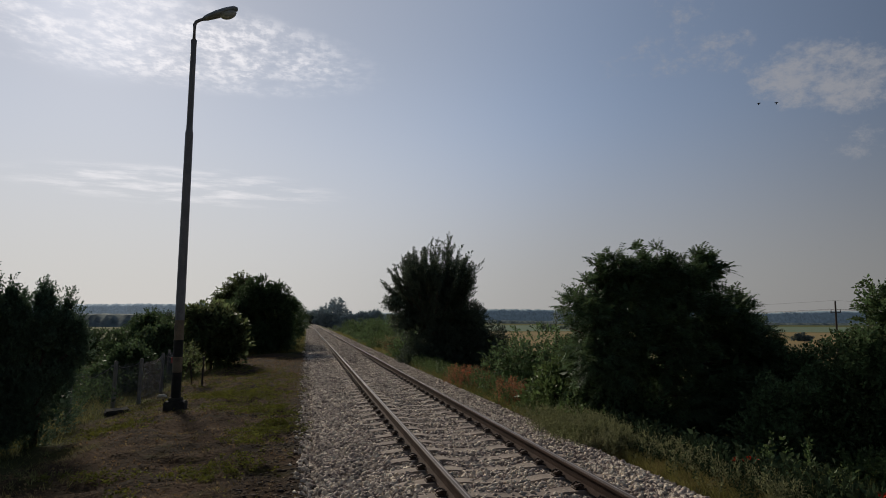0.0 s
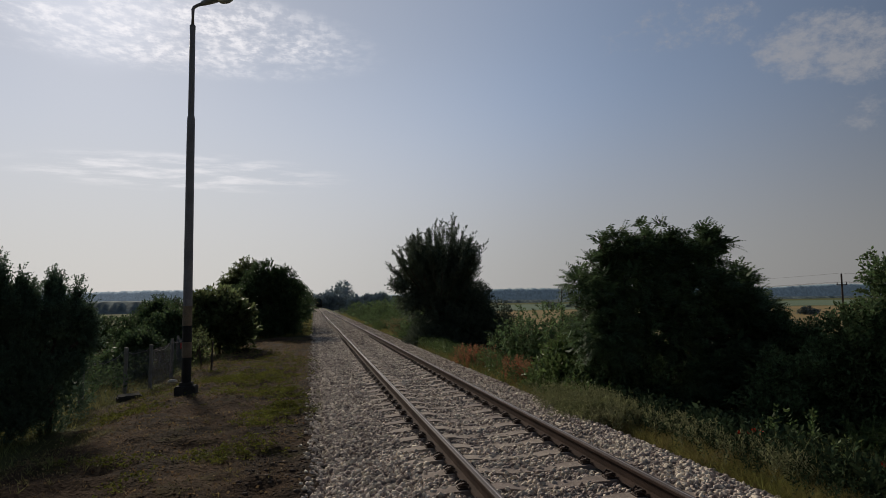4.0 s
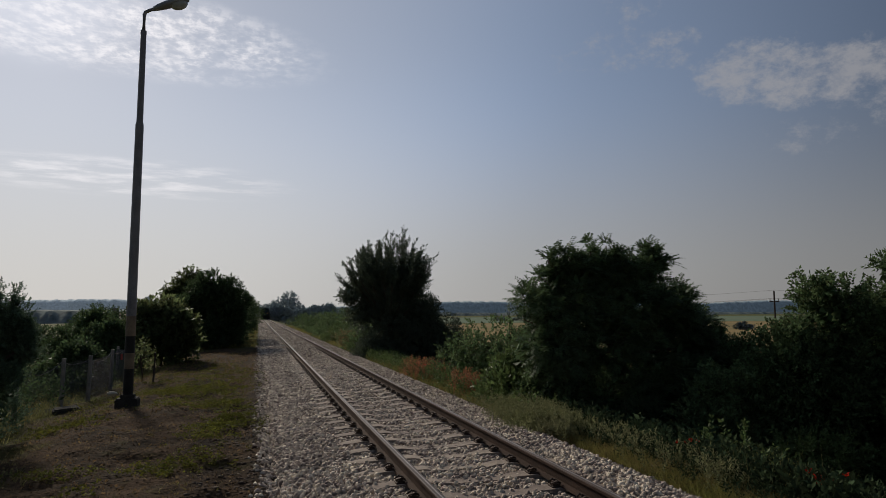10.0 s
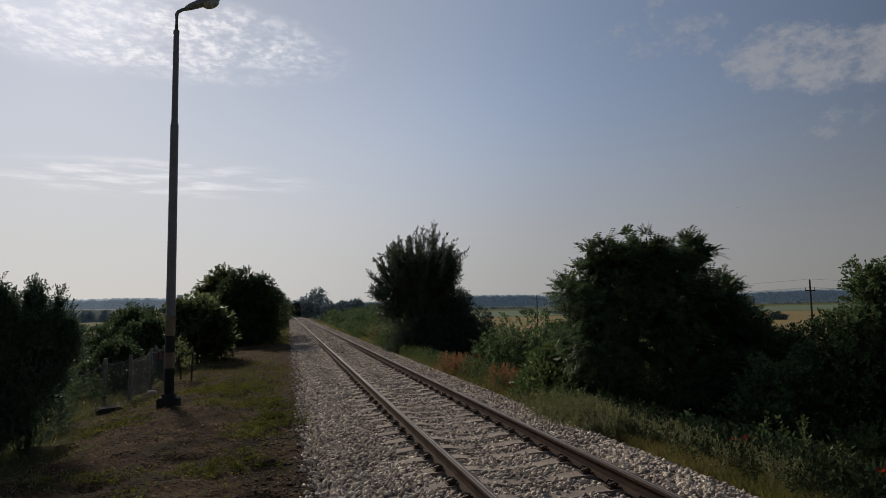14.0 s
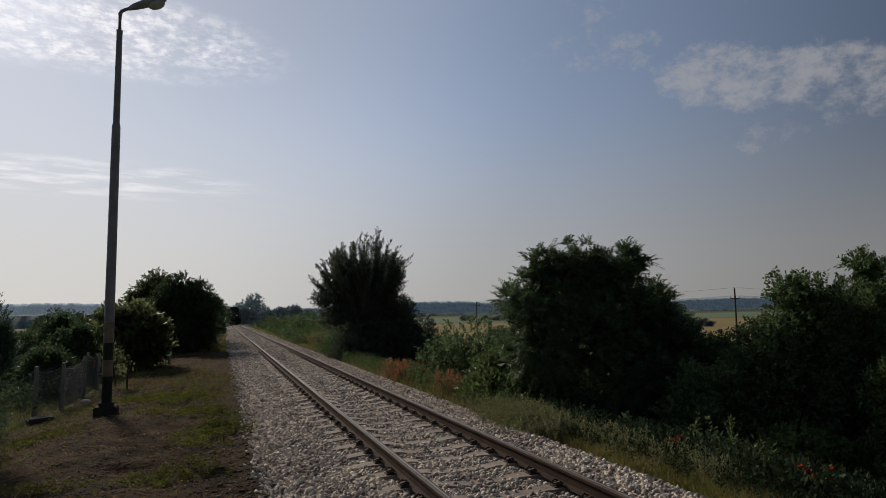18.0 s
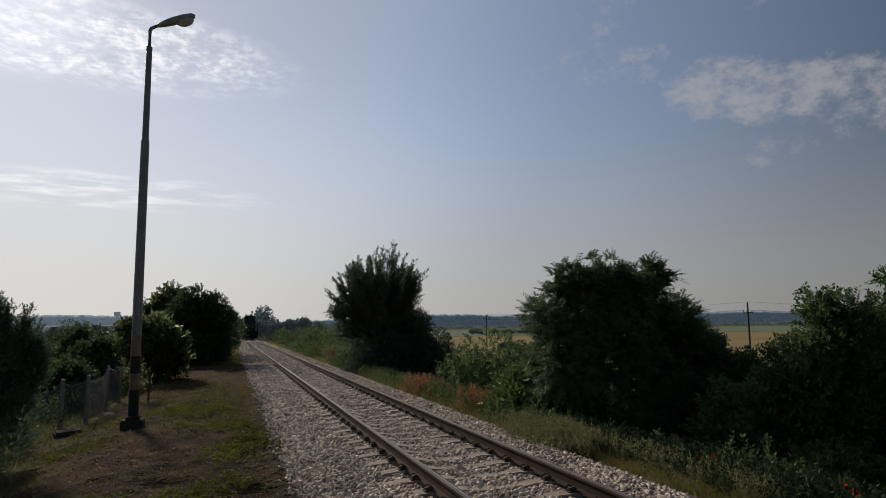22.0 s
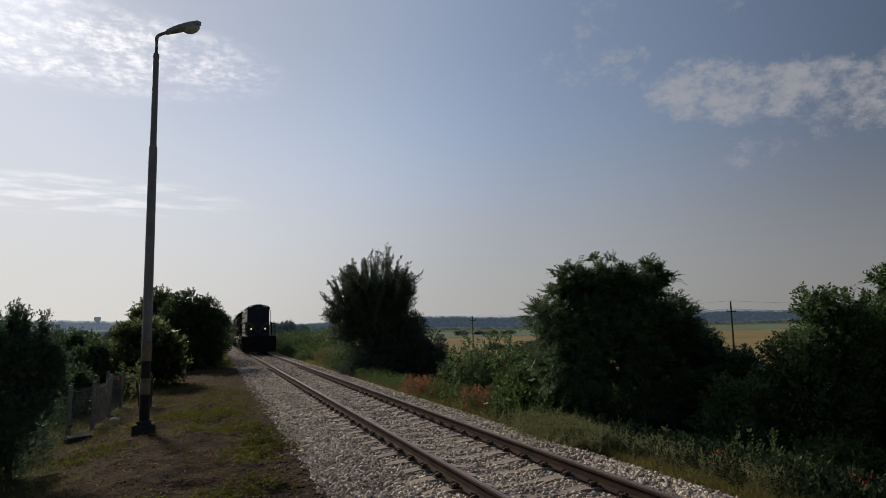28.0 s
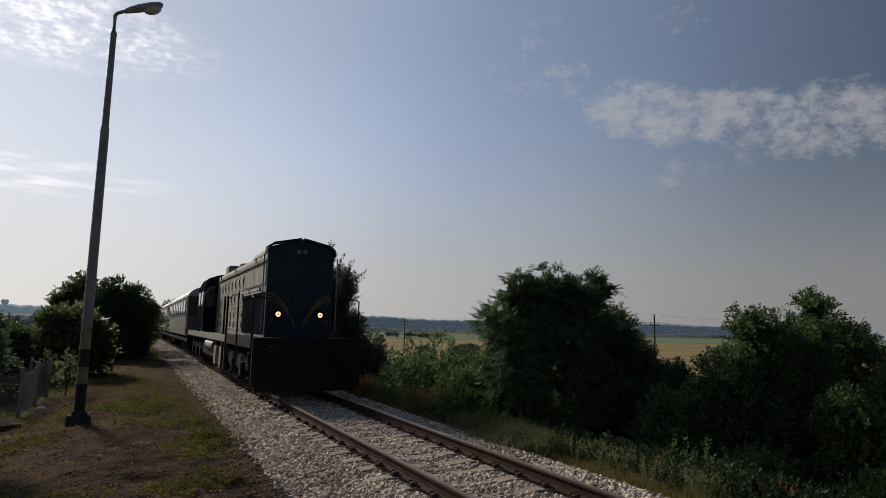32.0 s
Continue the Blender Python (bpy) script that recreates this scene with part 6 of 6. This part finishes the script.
for k, (x, y, h) in enumerate(((3.52, 8.05, 0.46), (3.45, 8.15, 0.42), (3.62, 8.09, 0.44), (3.46, 5.85, 0.48), (3.36, 5.78, 0.42), (3.54, 5.80, 0.46), (3.42, 5.95, 0.50), (3.60, 5.92, 0.49), (3.75, 6.05, 0.50), (3.58, 8.2, 0.43), (4.6, 6.6, 0.6), (2.6, 15.2, 0.5), (2.7, 14.4, 0.5), (2.5, 19.4, 0.5), (2.8, 20.4, 0.5), (2.4, 18.8, 0.5))):
    poppy(x, y, h, k)

# ---- pebbles on the soil ----


def pebbles(n, x0, x1, y0, y1, size, seed, mat=M_GRAVEL, label="dark pebbles and clods on the bare soil"):
    prng = np.random.default_rng(seed)
    xy = scatter(prng, n, x0, x1, y0, y1, 1.4)
    ball = bmesh.new()
    bmesh.ops.create_icosphere(ball, subdivisions=1, radius=1.0)
    bv = np.array([v.co for v in ball.verts])
    bf = np.array([[v.index for v in f.verts] for f in ball.faces])
    ball.free()
    s = size * prng.uniform(0.4, 1.3, (n, 1, 1)) * np.array([1.2, 1.0, 0.6])
    v = bv[None] * (1 + prng.normal(0, 0.15, (n, len(bv), 1))) * s
    v += np.c_[xy, land_z(xy[:, 0], xy[:, 1])][:, None]
    tagged(finish("soil_pebbles", shaped(v.reshape(-1, 3), (bf[None] + (np.arange(n) * len(bv))[:, None, None]).reshape(-1, 3)), mat), label, "pebbles", kind="stuff")


pebbles(600, -3.0, -2.15, 4, 14, 0.026, 5)
pebbles(500, -5.5, -2.3, 4, 18, 0.014, 6)
pebbles(5000, -6.0, -2.3, 3, 20, 0.011, 7, M_CLOD, "brown clods and crumbs of trodden soil")


# ---- birds ----
def bird(span):
    p = tagged(empty("bird", 0, 0, 0), "small dark bird in flight", "bird", "birds in the sky")
    body = bmesh.new()
    bmesh.ops.create_uvsphere(body, u_segments=8, v_segments=6, radius=1.0, matrix=Matrix.Diagonal((span * 0.28, span * 0.07, span * 0.07, 1)))
    part("body", body, M_BIRD, p, smooth=True)
    wings = []
    for s in (-1, 1):
        bm = bmesh.new()
        vs = [bm.verts.new(q) for q in ((span * 0.10, 0, 0), (span * 0.06, s * span * 0.28, 0.0), (-span * 0.02, s * span * 0.5, 0), (-span * 0.08, s * span * 0.25, 0), (-span * 0.10, 0, 0))]
        bm.faces.new(vs)
        bmesh.ops.solidify(bm, geom=bm.faces[:], thickness=span * 0.01)
        wings.append((part("wing", bm, M_BIRD, p), s))
    return p, wings


birds = [bird(0.75), bird(0.75), bird(0.7)]


# ---- ballast stones, sleepers and clips ----
def stones(name, label, n, y0, y1, size, seed):
    rng = np.random.default_rng(seed)
    ball = bmesh.new()
    bmesh.ops.create_icosphere(ball, subdivisions=1, radius=1.0)
    bv = np.array([v.co for v in ball.verts])
    bf = np.array([[v.index for v in f.verts] for f in ball.faces])
    ball.free()
    x, y = rng.uniform(-2.25, 2.2, n), rng.uniform(y0, y1, n)
    edge = np.abs(x) > 2.0
    x = np.where(edge, x + rng.normal(0, 0.09, n), x)
    z = np.maximum(np.interp(x, *zip(*BED)), land_profile(x, y)) + rng.uniform(-0.4, 0.3, n) * size
    # stones keep off the rails, and lie low over the sleepers
    off = np.abs(np.abs(x) - 0.75) > 0.1
    row = (y + 0.12) / 0.6
    over = (np.abs(row - np.round(row)) * 0.6 < 0.115) & (np.abs(x) < 1.22) & (rng.uniform(0, 1, n) < np.where(np.abs(np.abs(x) - 0.75) < 0.4, 0.88, 0.72))
    keep = off & ~over
    x, y, z = x[keep], y[keep], z[keep]
    m = len(x)
    s = size * rng.uniform(0.55, 1.25, (m, 1, 3)) * rng.uniform(0.7, 1.3, (m, 1, 1))
    v = bv[None] * (1 + rng.normal(0, 0.23, (m, len(bv), 1))) * s
    a, t = rng.uniform(0, math.tau, m), rng.uniform(-1, 1, m)
    ca, sa, ct, st = np.cos(a)[:, None], np.sin(a)[:, None], np.cos(t)[:, None], np.sin(t)[:, None]
    X, Yv, Z = v[..., 0], v[..., 1] * ct - v[..., 2] * st, v[..., 1] * st + v[..., 2] * ct
    v = np.stack([X * ca - Yv * sa + x[:, None], X * sa + Yv * ca + y[:, None], Z + z[:, None]], -1).reshape(-1, 3)
    f = (bf[None] + (np.arange(m) * len(bv))[:, None, None]).reshape(-1, 3)
    ob = finish(name, shaped(v, f), M_STONE, track, label)
    ob["kind"] = "stuff"


stones("ballast_stones", "loose pale crushed stones", 20000, -24.0, 4.0, 0.045, 90)
stones("ballast_stones", "loose pale crushed stones", 29000, 4.0, 14.0, 0.028, 91)
stones("ballast_stones", "loose pale crushed stones", 26000, 14.0, 28.0, 0.034, 92)
stones("ballast_stones", "loose pale crushed stones", 16000, 28.0, 60.0, 0.05, 93)
stones("ballast_stones", "loose pale crushed stones", 14000, 60.0, 150.0, 0.085, 94)

prng = random.Random(4)
shapes = []
for k in range(6):
    bm = bmesh.new()
    bmesh.ops.create_icosphere(bm, subdivisions=1, radius=0.034)
    for v in bm.verts:
        v.co = Vector((v.co.x * prng.uniform(0.9, 1.4), v.co.y * prng.uniform(0.8, 1.2), v.co.z * prng.uniform(0.6, 1.0)))
    me = bpy.data.meshes.new("ballast_stone")
    bm.to_mesh(me)
    bm.free()
    me.materials.append(M_STONE)
    shapes.append(me)
for k in range(300):
    x, y = prng.choice((prng.uniform(-2.05, -0.95), prng.uniform(-0.6, 0.6), prng.uniform(0.95, 1.9))), prng.uniform(6.2, 8.2)
    ob = new("ballast_stone", shapes[k % 6])
    ob.parent = track
    ob.matrix_basis = pose(x, y, float(np.interp(x, *zip(*BED))) + 0.012, prng.uniform(0, 360), prng.uniform(0, 360), prng.uniform(0, 360))

sleeper, clip = sleeper_mesh(), clip_mesh()
for k in range(-60, 200):
    ob = new("sleeper", sleeper)
    ob.parent, ob.location = track, (0, 0.6 * k - 0.12, 0)
    if -20 < k < 60:
        for x in (-0.86, -0.64, 0.64, 0.86):
            c = new("rail_clip", clip)
            c.parent, c.location = ob, (x, 0, 0)


# ---- motion ----
def motions():
    ends = (0.0, 8.0, 16.0, 24.0, 32.0)
    run = lambda t: FRONT + SPEED * (32.0 - t)
    on_line = lambda y: pose(LEAN * y - 0.04, y, -FALL * y, -math.degrees(FALL), 0, -math.degrees(LEAN))
    walk(loco, [(t, on_line(run(t))) for t in ends])
    for k, c in enumerate(coaches):
        walk(c, [(t, on_line(run(t) + 19.6 + 20.6 * k)) for t in ends])
    flights = ([(0.0, (45.8, 60.1, 25.4)), (3.0, (54.0, 53.9, 21.9)), (32.0, (134.0, -8.0, 16.0))], [(0.0, (47.1, 59.0, 25.2)), (3.0, (55.3, 52.8, 21.8)), (32.0, (135.5, -9.2, 16.0))],
               [(0.0, (190.0, 210.0, 30.0)), (28.0, (106.3, 112.8, 32.7)), (32.0, (121.5, 92.4, 39.4))])
    for (b, wings), rows in zip(birds, flights):
        last = Vector(rows[-1][1]) - Vector(rows[0][1])
        turn = math.degrees(math.atan2(last.y, last.x))
        walk(b, [(t, pose(*place, 0, 0, turn)) for t, place in rows])
        for wing, s in wings:
            walk(wing, [(k * 0.2, pose(0, 0, 0, s * (35 if k % 2 else -20))) for k in range(161)])
    for w in wheels:
        r, y = w["radius"], w.location.y
        walk(w, [(k / 15, pose(0, y, r, math.degrees(SPEED * k / 15 / r) % 360)) for k in range(481)])


motions()
